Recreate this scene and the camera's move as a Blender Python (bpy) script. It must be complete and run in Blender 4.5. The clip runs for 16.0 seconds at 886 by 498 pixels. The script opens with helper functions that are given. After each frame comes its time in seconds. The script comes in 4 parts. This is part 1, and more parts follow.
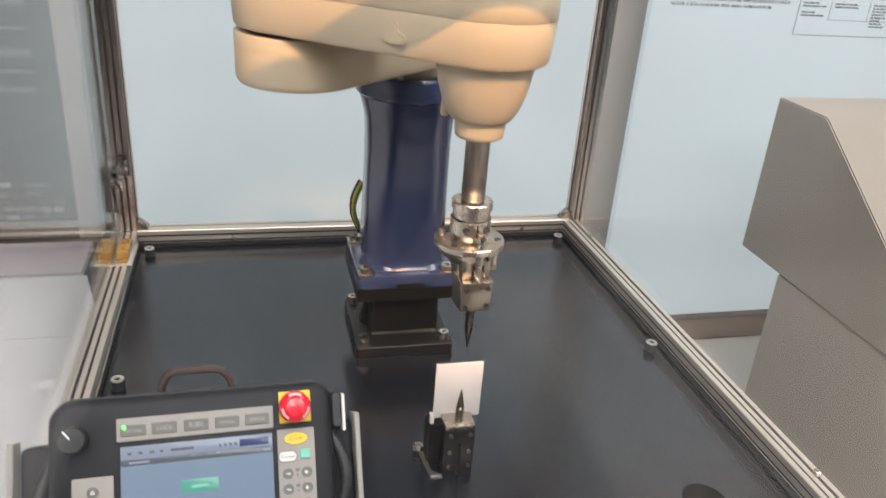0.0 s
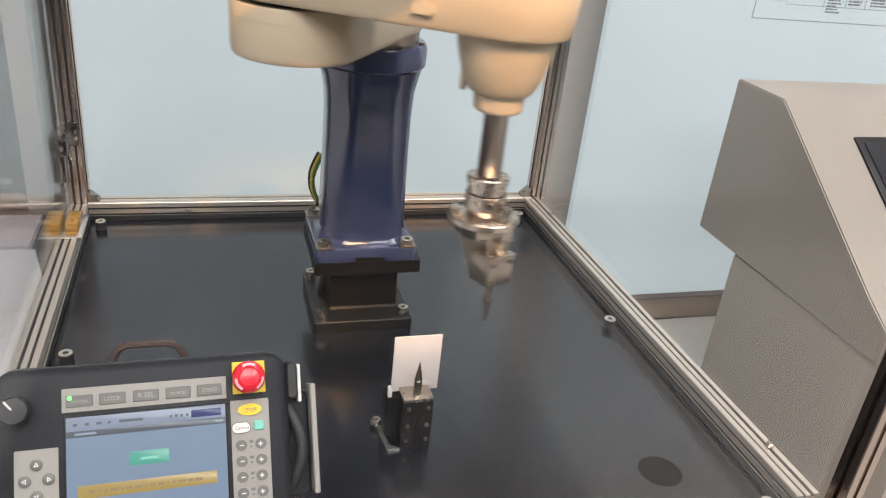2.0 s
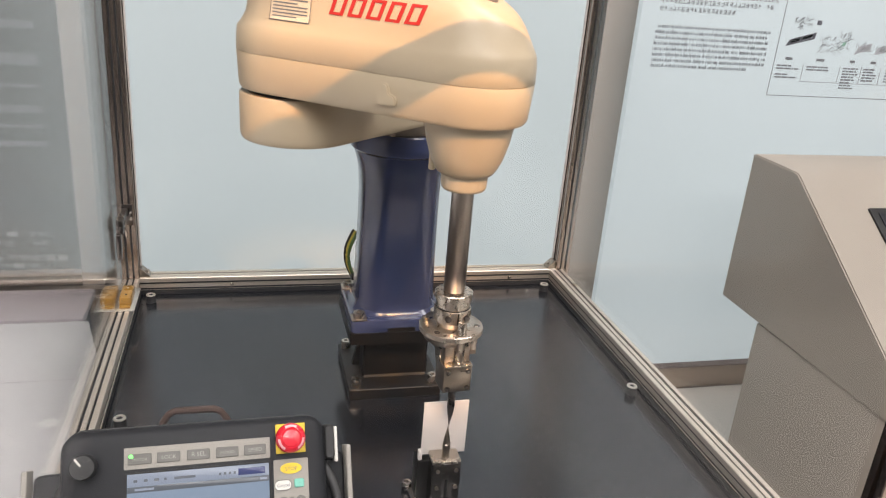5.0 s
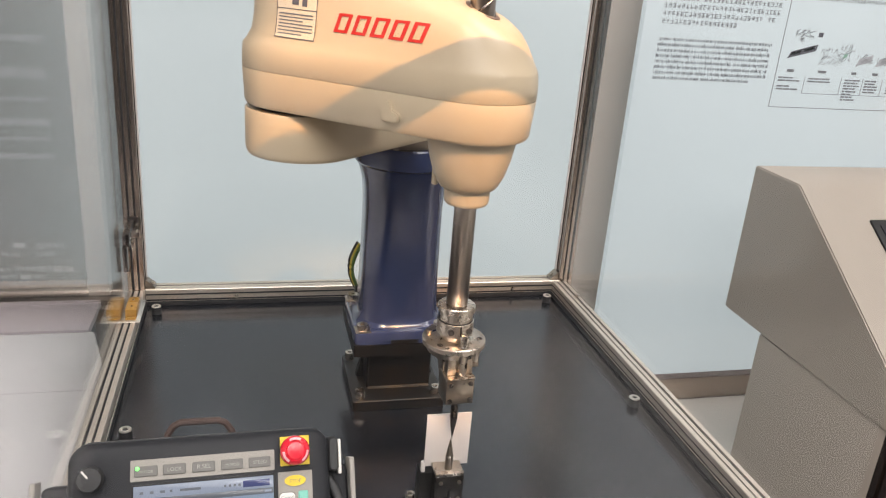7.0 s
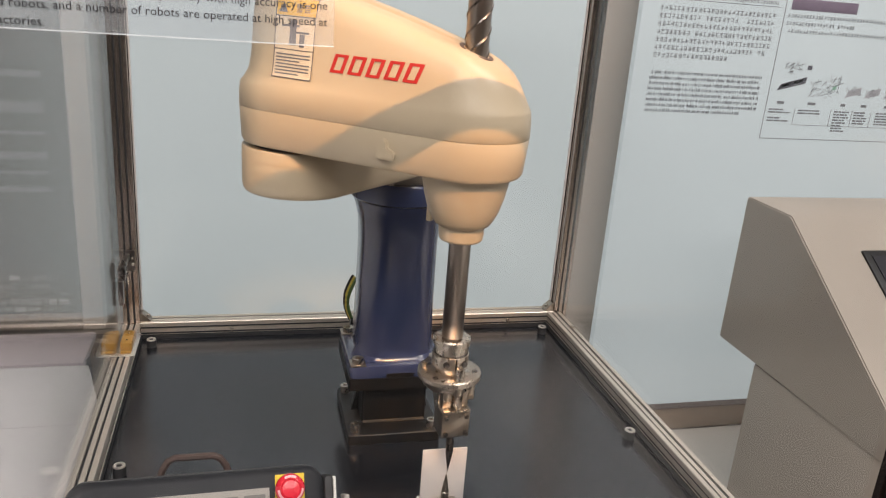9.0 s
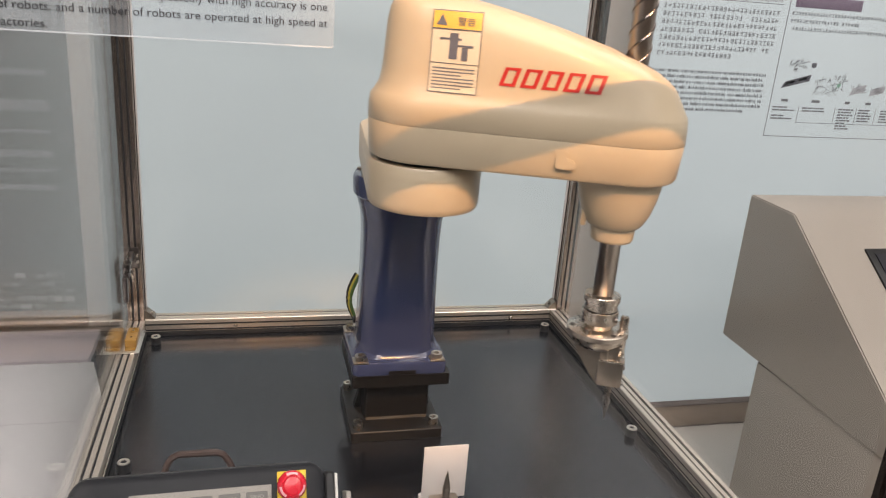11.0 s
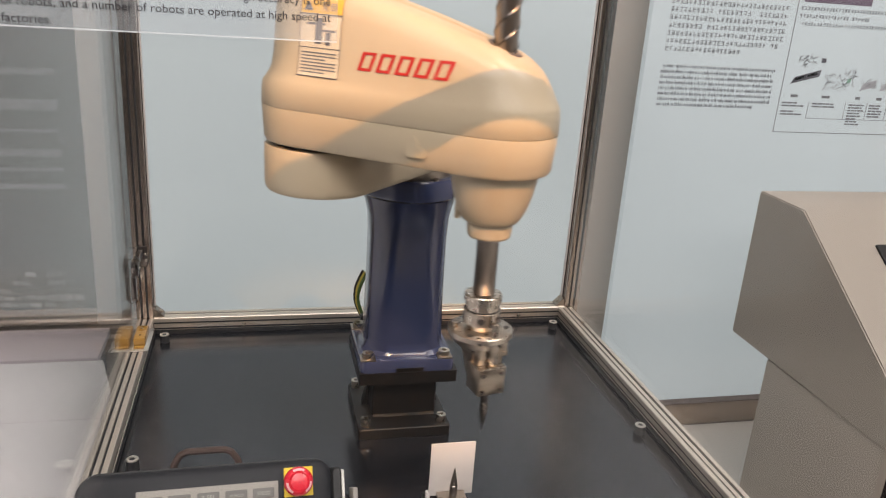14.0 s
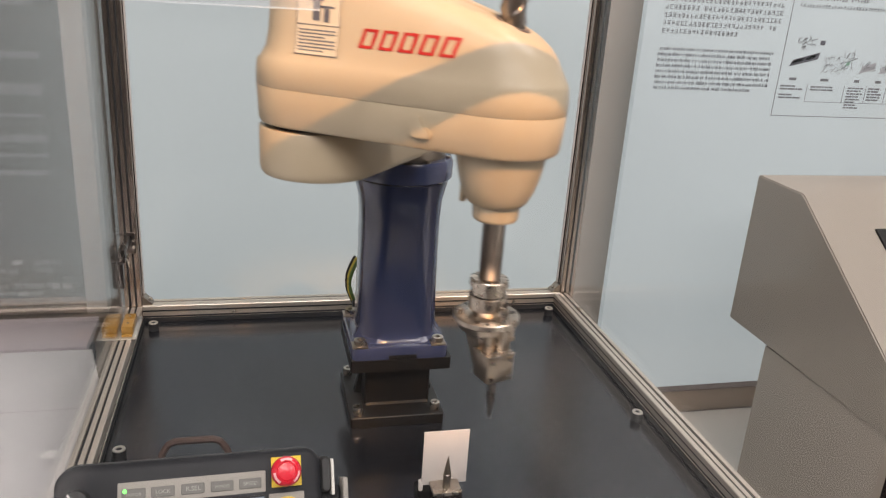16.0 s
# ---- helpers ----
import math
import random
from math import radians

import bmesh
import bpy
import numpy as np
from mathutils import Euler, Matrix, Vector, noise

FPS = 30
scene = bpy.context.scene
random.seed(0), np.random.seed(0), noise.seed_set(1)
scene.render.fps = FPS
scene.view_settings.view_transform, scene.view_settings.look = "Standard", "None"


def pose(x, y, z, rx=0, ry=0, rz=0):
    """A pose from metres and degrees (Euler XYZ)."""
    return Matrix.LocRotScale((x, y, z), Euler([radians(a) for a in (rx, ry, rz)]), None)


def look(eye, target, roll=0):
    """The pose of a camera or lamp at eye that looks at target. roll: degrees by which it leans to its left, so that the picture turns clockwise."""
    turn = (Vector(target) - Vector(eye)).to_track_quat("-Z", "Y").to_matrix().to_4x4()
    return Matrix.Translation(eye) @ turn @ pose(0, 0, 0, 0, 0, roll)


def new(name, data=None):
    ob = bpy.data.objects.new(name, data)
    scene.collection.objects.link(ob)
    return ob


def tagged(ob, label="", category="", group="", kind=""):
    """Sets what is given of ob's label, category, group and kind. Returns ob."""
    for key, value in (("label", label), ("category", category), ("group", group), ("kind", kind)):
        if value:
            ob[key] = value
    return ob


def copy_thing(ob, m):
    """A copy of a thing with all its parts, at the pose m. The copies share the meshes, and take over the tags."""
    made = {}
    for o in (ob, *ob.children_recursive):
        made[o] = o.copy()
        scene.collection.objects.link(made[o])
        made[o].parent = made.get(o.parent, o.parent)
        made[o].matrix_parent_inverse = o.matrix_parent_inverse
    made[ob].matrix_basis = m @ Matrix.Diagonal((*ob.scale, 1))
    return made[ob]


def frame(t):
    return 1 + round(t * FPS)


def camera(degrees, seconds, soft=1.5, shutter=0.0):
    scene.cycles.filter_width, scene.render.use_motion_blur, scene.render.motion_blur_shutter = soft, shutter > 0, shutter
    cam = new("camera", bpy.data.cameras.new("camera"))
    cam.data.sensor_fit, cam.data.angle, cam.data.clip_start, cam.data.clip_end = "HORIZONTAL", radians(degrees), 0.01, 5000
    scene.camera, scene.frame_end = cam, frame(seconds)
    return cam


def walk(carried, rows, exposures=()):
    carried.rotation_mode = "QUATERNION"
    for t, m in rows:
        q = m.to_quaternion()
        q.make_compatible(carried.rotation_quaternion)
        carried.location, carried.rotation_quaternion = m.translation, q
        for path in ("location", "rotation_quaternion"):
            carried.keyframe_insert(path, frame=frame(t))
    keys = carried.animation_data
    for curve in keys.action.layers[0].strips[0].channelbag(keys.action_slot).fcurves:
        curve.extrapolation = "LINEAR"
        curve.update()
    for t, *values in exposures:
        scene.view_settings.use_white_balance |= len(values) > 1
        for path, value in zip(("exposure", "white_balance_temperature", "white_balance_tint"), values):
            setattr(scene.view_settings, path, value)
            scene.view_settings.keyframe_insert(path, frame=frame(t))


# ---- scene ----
cam = camera(59.5, 16.0, soft=1.1, shutter=0.5)
PATH = [
    (0, (-0.187, -1.195, 1.369), (0.286, 0.555, 0.526), 4.5),
    (0.5, (-0.182, -1.19, 1.351), (0.36, 0.518, 0.463), 5.7),
    (1, (-0.185, -1.196, 1.353), (0.384, 0.519, 0.495), 6.7),
    (1.5, (-0.185, -1.193, 1.354), (0.384, 0.513, 0.478), 6.5),
    (2, (-0.183, -1.192, 1.354), (0.385, 0.516, 0.481), 6.4),
    (2.5, (-0.183, -1.194, 1.356), (0.395, 0.527, 0.516), 6.2),
    (3, (-0.184, -1.196, 1.358), (0.383, 0.538, 0.541), 5.7),
    (3.5, (-0.185, -1.201, 1.363), (0.384, 0.572, 0.634), 5.2),
    (4, (-0.19, -1.226, 1.376), (0.349, 0.576, 0.697), 5.1),
    (4.2, (-0.194, -1.248, 1.381), (0.313, 0.556, 0.682), 4.9),
    (6.5, (-0.194, -1.252, 1.388), (0.29, 0.549, 0.665), 4.7),
    (7, (-0.195, -1.256, 1.392), (0.287, 0.557, 0.696), 4.6),
    (7.5, (-0.194, -1.256, 1.39), (0.285, 0.556, 0.691), 4.4),
    (8, (-0.196, -1.253, 1.392), (0.287, 0.562, 0.703), 4.7),
    (8.5, (-0.196, -1.255, 1.397), (0.295, 0.568, 0.735), 4.8),
    (9, (-0.196, -1.259, 1.403), (0.298, 0.574, 0.773), 4.5),
    (11.5, (-0.192, -1.263, 1.406), (0.284, 0.571, 0.766), 4.3),
    (12, (-0.191, -1.264, 1.405), (0.282, 0.572, 0.77), 4.1),
    (12.5, (-0.192, -1.266, 1.404), (0.281, 0.568, 0.761), 4.2),
    (13, (-0.193, -1.263, 1.402), (0.273, 0.568, 0.746), 4.2),
    (13.5, (-0.191, -1.263, 1.404), (0.266, 0.572, 0.752), 4.2),
    (14, (-0.19, -1.263, 1.403), (0.268, 0.574, 0.761), 4.0),
    (14.5, (-0.189, -1.263, 1.403), (0.284, 0.57, 0.759), 4.0),
    (15, (-0.187, -1.261, 1.402), (0.288, 0.569, 0.748), 4.1),
    (15.5, (-0.185, -1.255, 1.404), (0.289, 0.573, 0.748), 4.0),
    (16, (-0.181, -1.245, 1.39), (0.287, 0.582, 0.722), 3.9),
]
walk(cam, [(t, look(eye, target, roll)) for t, eye, target, roll in PATH], exposures=[(0, 0.07, 6480, 12), (3.0, 0.08, 6480, 12), (4.0, 0.04, 6600, 13), (7.5, 0.04, 6680, 13), (8.2, -0.08, 6700, 14), (9.0, -0.28, 6800, 14), (16.0, -0.28, 6800, 15)])

# ---- world and light ----
world = bpy.data.worlds.new("world")
scene.world = world
world.use_nodes = True
world.node_tree.nodes["Background"].inputs[0].default_value = (0.55, 0.6, 0.68, 1)
world.node_tree.nodes["Background"].inputs[1].default_value = 0.3
scene.view_settings.exposure = 0.0


def lamp(name, kind, m, power, colour, **more):
    data = bpy.data.lights.new(name, kind)
    data.energy, data.color = power, colour
    if "size" in more:
        data.shape, data.size, data.size_y = "RECTANGLE", more["size"][0], more["size"][1]
    if "angle" in more:
        data.spot_size, data.spot_blend, data.shadow_soft_size = radians(more["angle"]), 0.4, more["radius"]
    ob = new(name, data)
    ob.matrix_basis = m
    return ob


SPOTS = ((-0.10, -2.60, 3.28), (0.36, -2.60, 3.28))
SPOT_AIM = (0.03, -0.55, 1.265)
# Assumed lights out of view; places and sizes chosen for even fill.
CEILING_PANELS = ((-2.4, -2.8), (-0.5, -3.5), (-0.6, -1.9), (1.5, -3.4), (1.3, -0.8))
for px, py in CEILING_PANELS:
    lamp("ceiling_lamp", "AREA", pose(px, py, 3.46), 60, (1.0, 0.975, 0.95), size=(1.7, 1.2))
for at in SPOTS:
    lamp("spot_lamp", "SPOT", look(at, SPOT_AIM), 265, (1.0, 0.53, 0.20), angle=10, radius=0.020)


# ---- materials ----
def mat(name, colour, rough=0.5, metal=0.0, vary=0.08, scale=30.0, bump=0.0, bump_scale=200.0, stretch=(1, 1, 1),
        coat=0.0, spec=0.5, rough_vary=0.1):
    m = bpy.data.materials.new(name)
    m.use_nodes = True
    nt = m.node_tree
    b = nt.nodes["Principled BSDF"]
    link = nt.links.new
    co = nt.nodes.new("ShaderNodeTexCoord")
    mp = nt.nodes.new("ShaderNodeMapping")
    mp.inputs["Scale"].default_value = stretch
    link(co.outputs["Object"], mp.inputs["Vector"])
    n1 = nt.nodes.new("ShaderNodeTexNoise")
    n1.inputs["Scale"].default_value, n1.inputs["Detail"].default_value = scale, 6
    n2 = nt.nodes.new("ShaderNodeTexNoise")
    n2.inputs["Scale"].default_value, n2.inputs["Detail"].default_value = scale * 0.13, 3
    link(mp.outputs[0], n1.inputs["Vector"])
    link(mp.outputs[0], n2.inputs["Vector"])
    mix = nt.nodes.new("ShaderNodeMath")
    mix.operation = "ADD"
    link(n1.outputs["Fac"], mix.inputs[0])
    link(n2.outputs["Fac"], mix.inputs[1])
    ramp = nt.nodes.new("ShaderNodeMapRange")
    ramp.inputs["From Min"].default_value, ramp.inputs["From Max"].default_value = 0.6, 1.4
    ramp.inputs["To Min"].default_value, ramp.inputs["To Max"].default_value = 1 - vary, 1 + vary
    link(mix.outputs[0], ramp.inputs["Value"])
    tint = nt.nodes.new("ShaderNodeMix")
    tint.data_type, tint.blend_type = "RGBA", "MULTIPLY"
    tint.inputs["Factor"].default_value = 1
    tint.inputs["A"].default_value = (*colour, 1)
    link(ramp.outputs[0], tint.inputs["B"])
    link(tint.outputs["Result"], b.inputs["Base Color"])
    rr = nt.nodes.new("ShaderNodeMapRange")
    rr.inputs["From Min"].default_value, rr.inputs["From Max"].default_value = 0.6, 1.4
    rr.inputs["To Min"].default_value = max(0.02, rough * (1 - rough_vary))
    rr.inputs["To Max"].default_value = min(1, rough * (1 + rough_vary))
    link(mix.outputs[0], rr.inputs["Value"])
    link(rr.outputs[0], b.inputs["Roughness"])
    b.inputs["Metallic"].default_value = metal
    b.inputs["Specular IOR Level"].default_value = spec
    b.inputs["Coat Weight"].default_value = coat
    b.inputs["Coat Roughness"].default_value = 0.08
    if bump:
        n3 = nt.nodes.new("ShaderNodeTexNoise")
        n3.inputs["Scale"].default_value, n3.inputs["Detail"].default_value = bump_scale, 4
        link(mp.outputs[0], n3.inputs["Vector"])
        bp = nt.nodes.new("ShaderNodeBump")
        bp.inputs["Strength"].default_value, bp.inputs["Distance"].default_value = bump, 0.001
        link(n3.outputs["Fac"], bp.inputs["Height"])
        link(bp.outputs[0], b.inputs["Normal"])
    return m


def glow(name, colour, strength):
    m = mat(name, tuple(0.1 * v for v in colour), 0.25)
    b = m.node_tree.nodes["Principled BSDF"]
    b.inputs["Emission Color"].default_value = (*colour, 1)
    b.inputs["Emission Strength"].default_value = strength
    return m


def pane_mat(name, tint, haze=0.0, base_gloss=0.035):
    """Clear sheet: lets light through straight, with a true gloss and, for films, some milky scatter."""
    m = bpy.data.materials.new(name)
    m.use_nodes = True
    nt = m.node_tree
    nt.nodes.clear()
    link = nt.links.new
    out = nt.nodes.new("ShaderNodeOutputMaterial")
    clear = nt.nodes.new("ShaderNodeBsdfTransparent")
    clear.inputs[0].default_value = (*tint, 1)
    milk = nt.nodes.new("ShaderNodeBsdfDiffuse")
    milk.inputs[0].default_value = (0.8, 0.83, 0.85, 1)
    body = nt.nodes.new("ShaderNodeMixShader")
    body.inputs[0].default_value = haze
    link(clear.outputs[0], body.inputs[1])
    link(milk.outputs[0], body.inputs[2])
    gloss = nt.nodes.new("ShaderNodeBsdfGlossy")
    gloss.inputs["Roughness"].default_value = 0.09
    edge = nt.nodes.new("ShaderNodeLayerWeight")
    edge.inputs["Blend"].default_value = 0.5
    power = nt.nodes.new("ShaderNodeMath")
    power.operation = "POWER"
    power.inputs[1].default_value = 5.0
    fres = nt.nodes.new("ShaderNodeMath")
    fres.operation = "MULTIPLY_ADD"
    fres.inputs[1].default_value, fres.inputs[2].default_value = 1 - base_gloss, base_gloss
    link(edge.outputs["Facing"], power.inputs[0])
    link(power.outputs[0], fres.inputs[0])
    both = nt.nodes.new("ShaderNodeMixShader")
    link(fres.outputs[0], both.inputs[0])
    link(body.outputs[0], both.inputs[1])
    link(gloss.outputs[0], both.inputs[2])
    link(both.outputs[0], out.inputs[0])
    return m


M_BOARD = mat("black_melamine", (0.006, 0.007, 0.0095), 0.20, vary=0.10, scale=8, spec=0.75, rough_vary=0.02)
# Same aluminium twice: this copy's brown carries the dim room it would reflect.
M_ALU_DIM = mat("aluminium_dim", (0.38, 0.31, 0.265), 0.26, 1.0, vary=0.03, scale=20, rough_vary=0.06)
M_BOARD.node_tree.nodes["Principled BSDF"].inputs["Specular Tint"].default_value = (0.92, 0.93, 1.0, 1)
# Lit copy for the low rails: lamp light put into a lighter colour.
M_RAIL = mat("aluminium_lit", (0.70, 0.62, 0.54), 0.40, 0.85, vary=0.03, scale=20, rough_vary=0.06)
M_BOLT = mat("zinc_plated_steel", (0.78, 0.74, 0.68), 0.33, 1.0, vary=0.06, scale=150, rough_vary=0.3)
M_STEEL = mat("polished_steel", (0.52, 0.465, 0.405), 0.29, 1.0, vary=0.08, scale=150, rough_vary=0.4)
M_SHAFT = mat("ground_steel_shaft", (0.34, 0.30, 0.27), 0.30, 1.0, vary=0.06, scale=150)
M_NICKEL = mat("nickel_plated_block", (0.36, 0.31, 0.26), 0.30, 1.0, vary=0.12, scale=120)
M_DARK_STEEL = mat("dark_steel", (0.16, 0.14, 0.13), 0.28, 1.0, vary=0.15, scale=150)
M_BLUE = mat("blue_gloss_paint", (0.030, 0.041, 0.098), 0.20, vary=0.06, scale=12, coat=0.6, bump=0.03, bump_scale=300)
M_CREAM = mat("cream_satin_paint", (0.47, 0.38, 0.265), 0.42, vary=0.03, scale=10, coat=0.08)
M_BLACK = mat("black_anodised", (0.007, 0.0065, 0.0065), 0.38, 0.0, vary=0.2, scale=80, spec=0.3)
M_SMOKE = mat("dark_polished_block", (0.10, 0.092, 0.085), 0.24, 0.9, vary=0.2, scale=60)
M_BLACKRUB = mat("black_rubber", (0.015, 0.015, 0.016), 0.6, vary=0.2, scale=90)
# Near-black stands for the shade down the cable hole.
M_HOLE = mat("hole_shade_black", (0.003, 0.003, 0.003), 0.9, vary=0.1, scale=60, spec=0.05)
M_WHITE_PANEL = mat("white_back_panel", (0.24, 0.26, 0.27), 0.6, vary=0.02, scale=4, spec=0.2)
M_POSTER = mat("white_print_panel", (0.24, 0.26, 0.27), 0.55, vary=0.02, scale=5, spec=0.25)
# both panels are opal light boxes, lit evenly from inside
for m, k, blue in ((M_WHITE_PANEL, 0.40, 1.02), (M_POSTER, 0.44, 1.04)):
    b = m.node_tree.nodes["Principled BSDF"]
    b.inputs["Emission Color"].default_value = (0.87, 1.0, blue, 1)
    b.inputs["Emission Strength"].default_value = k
M_CARD = mat("white_card", (0.64, 0.585, 0.55), 0.6, vary=0.03, scale=40)
M_WALL = mat("taupe_wall", (0.36, 0.305, 0.265), 0.7, vary=0.05, scale=8, bump=0.05)
M_INK = mat("dark_ink", (0.09, 0.09, 0.11), 0.6, vary=0.2, scale=80)
M_INK_LIGHT = mat("grey_ink", (0.15, 0.155, 0.17), 0.6, vary=0.2, scale=80)
M_INK_GREEN = mat("green_ink", (0.22, 0.42, 0.32), 0.6)
M_PLUM = mat("plum_ink", (0.16, 0.12, 0.17), 0.5)
M_KIOSK = mat("warm_grey_steel_paint", (0.32, 0.277, 0.238), 0.5, vary=0.05, scale=5, spec=0.3)
M_WOOD = mat("grey_brown_wood", (0.26, 0.19, 0.14), 0.5, vary=0.2, scale=40, stretch=(0.3, 5, 5))
M_PLAT = mat("pale_grey_laminate", (0.53, 0.50, 0.46), 0.45, vary=0.03, scale=10)
M_BENCH = mat("white_laminate", (0.72, 0.70, 0.70), 0.35, vary=0.03, scale=8)
M_LILAC = mat("pale_lilac_laminate", (0.52, 0.46, 0.48), 0.4, vary=0.04, scale=10)
M_GREYPANE = mat("smoky_grey_panel", (0.092, 0.083, 0.077), 0.25, vary=0.25, scale=5, stretch=(0.3, 1, 2.5))
# Tones of the reflection painted before the cabinet pane; grey serves cross bars too.
M_PALE_REFLECTION = mat("pale_reflection", (0.25, 0.25, 0.245), 0.5, vary=0.3, scale=60)
M_DIM_GREY = mat("dim_grey", (0.15, 0.146, 0.142), 0.4, vary=0.3, scale=50)
M_ORANGE = mat("amber_plastic", (0.30, 0.155, 0.030), 0.28, vary=0.1, scale=60, coat=0.3)
M_CASE = mat("charcoal_plastic", (0.013, 0.014, 0.017), 0.48, vary=0.1, scale=60, bump=0.25, bump_scale=900, spec=0.2)
M_KEYPANEL = mat("beige_key_panel", (0.255, 0.236, 0.212), 0.5, vary=0.04, scale=60)
M_KEY = mat("grey_rubber_key", (0.12, 0.115, 0.105), 0.5, vary=0.08, scale=90)
M_PRINT = mat("pale_print", (0.62, 0.60, 0.56), 0.5)
M_DIMPRINT = mat("worn_grey_print", (0.30, 0.29, 0.27), 0.5)
M_RED = mat("red_plastic", (0.60, 0.012, 0.03), 0.28, vary=0.05, scale=60, coat=0.3)
M_REDPRINT = mat("red_print", (0.43, 0.020, 0.015), 0.4)
M_YELLOW = mat("yellow_plastic", (0.66, 0.46, 0.02), 0.4)
M_PINK = mat("pale_pink_print", (0.75, 0.38, 0.40), 0.5)
M_AMBERPRINT = mat("amber_print", (0.66, 0.38, 0.05), 0.5)
M_TEAL = mat("teal_key", (0.15, 0.42, 0.34), 0.4)
M_BRONZE = mat("brown_plastic", (0.085, 0.058, 0.05), 0.4, vary=0.1, scale=60)
M_CABLE_G = mat("green_cable", (0.07, 0.13, 0.03), 0.5)
M_CABLE_Y = mat("yellow_cable", (0.45, 0.36, 0.05), 0.5)
M_FLOOR = mat("dark_floor", (0.075, 0.073, 0.072), 0.7, vary=0.15, scale=6)
M_ROOM = mat("grey_room_paint", (0.62, 0.60, 0.58), 0.8, vary=0.03, scale=3)
M_FAR = mat("dark_unseen_wall", (0.045, 0.043, 0.042), 0.9, vary=0.15, scale=6, stretch=(6, 1, 0.2))
M_SCREEN = glow("lcd_blue", (0.28, 0.38, 0.52), 0.6)
M_SCREEN_BAR = glow("lcd_pale_blue", (0.40, 0.46, 0.58), 0.6)
M_SCREEN_NAVY = glow("lcd_navy", (0.08, 0.10, 0.26), 0.6)
M_SCREEN_GREY = glow("lcd_grey", (0.17, 0.19, 0.22), 0.6)
M_SCREEN_GREEN = glow("lcd_green", (0.16, 0.56, 0.44), 0.6)
M_SCREEN_AMBER = glow("lcd_amber", (0.58, 0.42, 0.14), 0.6)
M_LED = glow("green_led", (0.15, 1.0, 0.15), 2.5)
M_MONITOR = mat("monitor_glass", (0.03, 0.03, 0.035), 0.12)
M_LIGHTPANEL = glow("light_diffuser", (0.95, 0.98, 1.0), 1.5)
M_GLASS = pane_mat("clear_acrylic", (0.985, 0.99, 0.99), base_gloss=0.022)
M_FILM = pane_mat("milky_film", (0.98, 0.99, 1.0), haze=0.10)
M_FILM_EDGE = pane_mat("film_edge", (0.98, 0.99, 1.0), haze=0.55)


# ---- mesh helpers ----
def box(bm, x0, x1, y0, y1, z0, z1, bevel=0.0, segments=2):
    made = bmesh.ops.create_cube(bm, size=1)["verts"]
    for v in made:
        v.co = Vector(((x0 + x1) / 2 + v.co.x * (x1 - x0), (y0 + y1) / 2 + v.co.y * (y1 - y0), (z0 + z1) / 2 + v.co.z * (z1 - z0)))
    if bevel:
        edges = list({e for v in made for e in v.link_edges})
        bmesh.ops.bevel(bm, geom=edges, offset=bevel, segments=segments, affect="EDGES", profile=0.5)
    return bm


def loft(bm, loops, cap=True, closed=True):
    rings = [[bm.verts.new(p) for p in loop] for loop in loops]
    for a, b in zip(rings, rings[1:]):
        n = len(a)
        for i in range(n if closed else n - 1):
            bm.faces.new((a[i], a[(i + 1) % n], b[(i + 1) % n], b[i]))
    if cap:
        bm.faces.new(rings[0][::-1])
        bm.faces.new(rings[-1])
    return bm


def ring(r, z, x=0.0, y=0.0, n=32, start=0.0):
    return [(x + r * math.cos(start + 2 * math.pi * i / n), y + r * math.sin(start + 2 * math.pi * i / n), z) for i in range(n)]


def turned(bm, profile, x=0.0, y=0.0, n=32, cap=True):
    """A turned body on a vertical axis, from rows of radius and height."""
    return loft(bm, [ring(r, z, x, y, n) for r, z in profile], cap)


def prism(bm, points, a, b, axis="x"):
    """A flat outline drawn out between a and b along an axis."""
    put = {"x": lambda u, v, w: (w, u, v), "y": lambda u, v, w: (u, w, v), "z": lambda u, v, w: (u, v, w)}[axis]
    loft(bm, [[put(u, v, a) for u, v in points], [put(u, v, b) for u, v in points]])
    bmesh.ops.recalc_face_normals(bm, faces=bm.faces)
    return bm


def stadium(r0, r1, length, z, n=24):
    """The outline round two circles, at 0 and at length along x. z: a height, or a function of x."""
    tilt = math.asin((r0 - r1) / length)
    pts = []
    for i in range(n + 1):
        a = math.pi / 2 - tilt + (math.pi + 2 * tilt) * i / n
        pts.append((r0 * math.cos(a), r0 * math.sin(a)))
    for i in range(n + 1):
        a = -math.pi / 2 - tilt + (math.pi - 2 * tilt) * i / n
        pts.append((length + r1 * math.cos(a), r1 * math.sin(a)))
    # straight sides get points of their own, so that a sloping top stays smooth
    k = n + 1
    side = [tuple(pts[k - 1][j] + (pts[k][j] - pts[k - 1][j]) * i / 8 for j in (0, 1)) for i in range(1, 8)]
    back = [(x, -y) for x, y in side[::-1]]
    pts = pts[:k] + side + pts[k:] + back
    return [(x, y, z(x, y) if callable(z) else z) for x, y in pts]


def rounded(w, d, r, z, x=0.0, y=0.0, n=6):
    pts = []
    for cx, cy, a0 in ((w / 2 - r, d / 2 - r, 0), (-w / 2 + r, d / 2 - r, 90), (-w / 2 + r, -d / 2 + r, 180), (w / 2 - r, -d / 2 + r, 270)):
        for i in range(n + 1):
            a = radians(a0 + 90 * i / n)
            pts.append((x + cx + r * math.cos(a), y + cy + r * math.sin(a), z))
    return pts


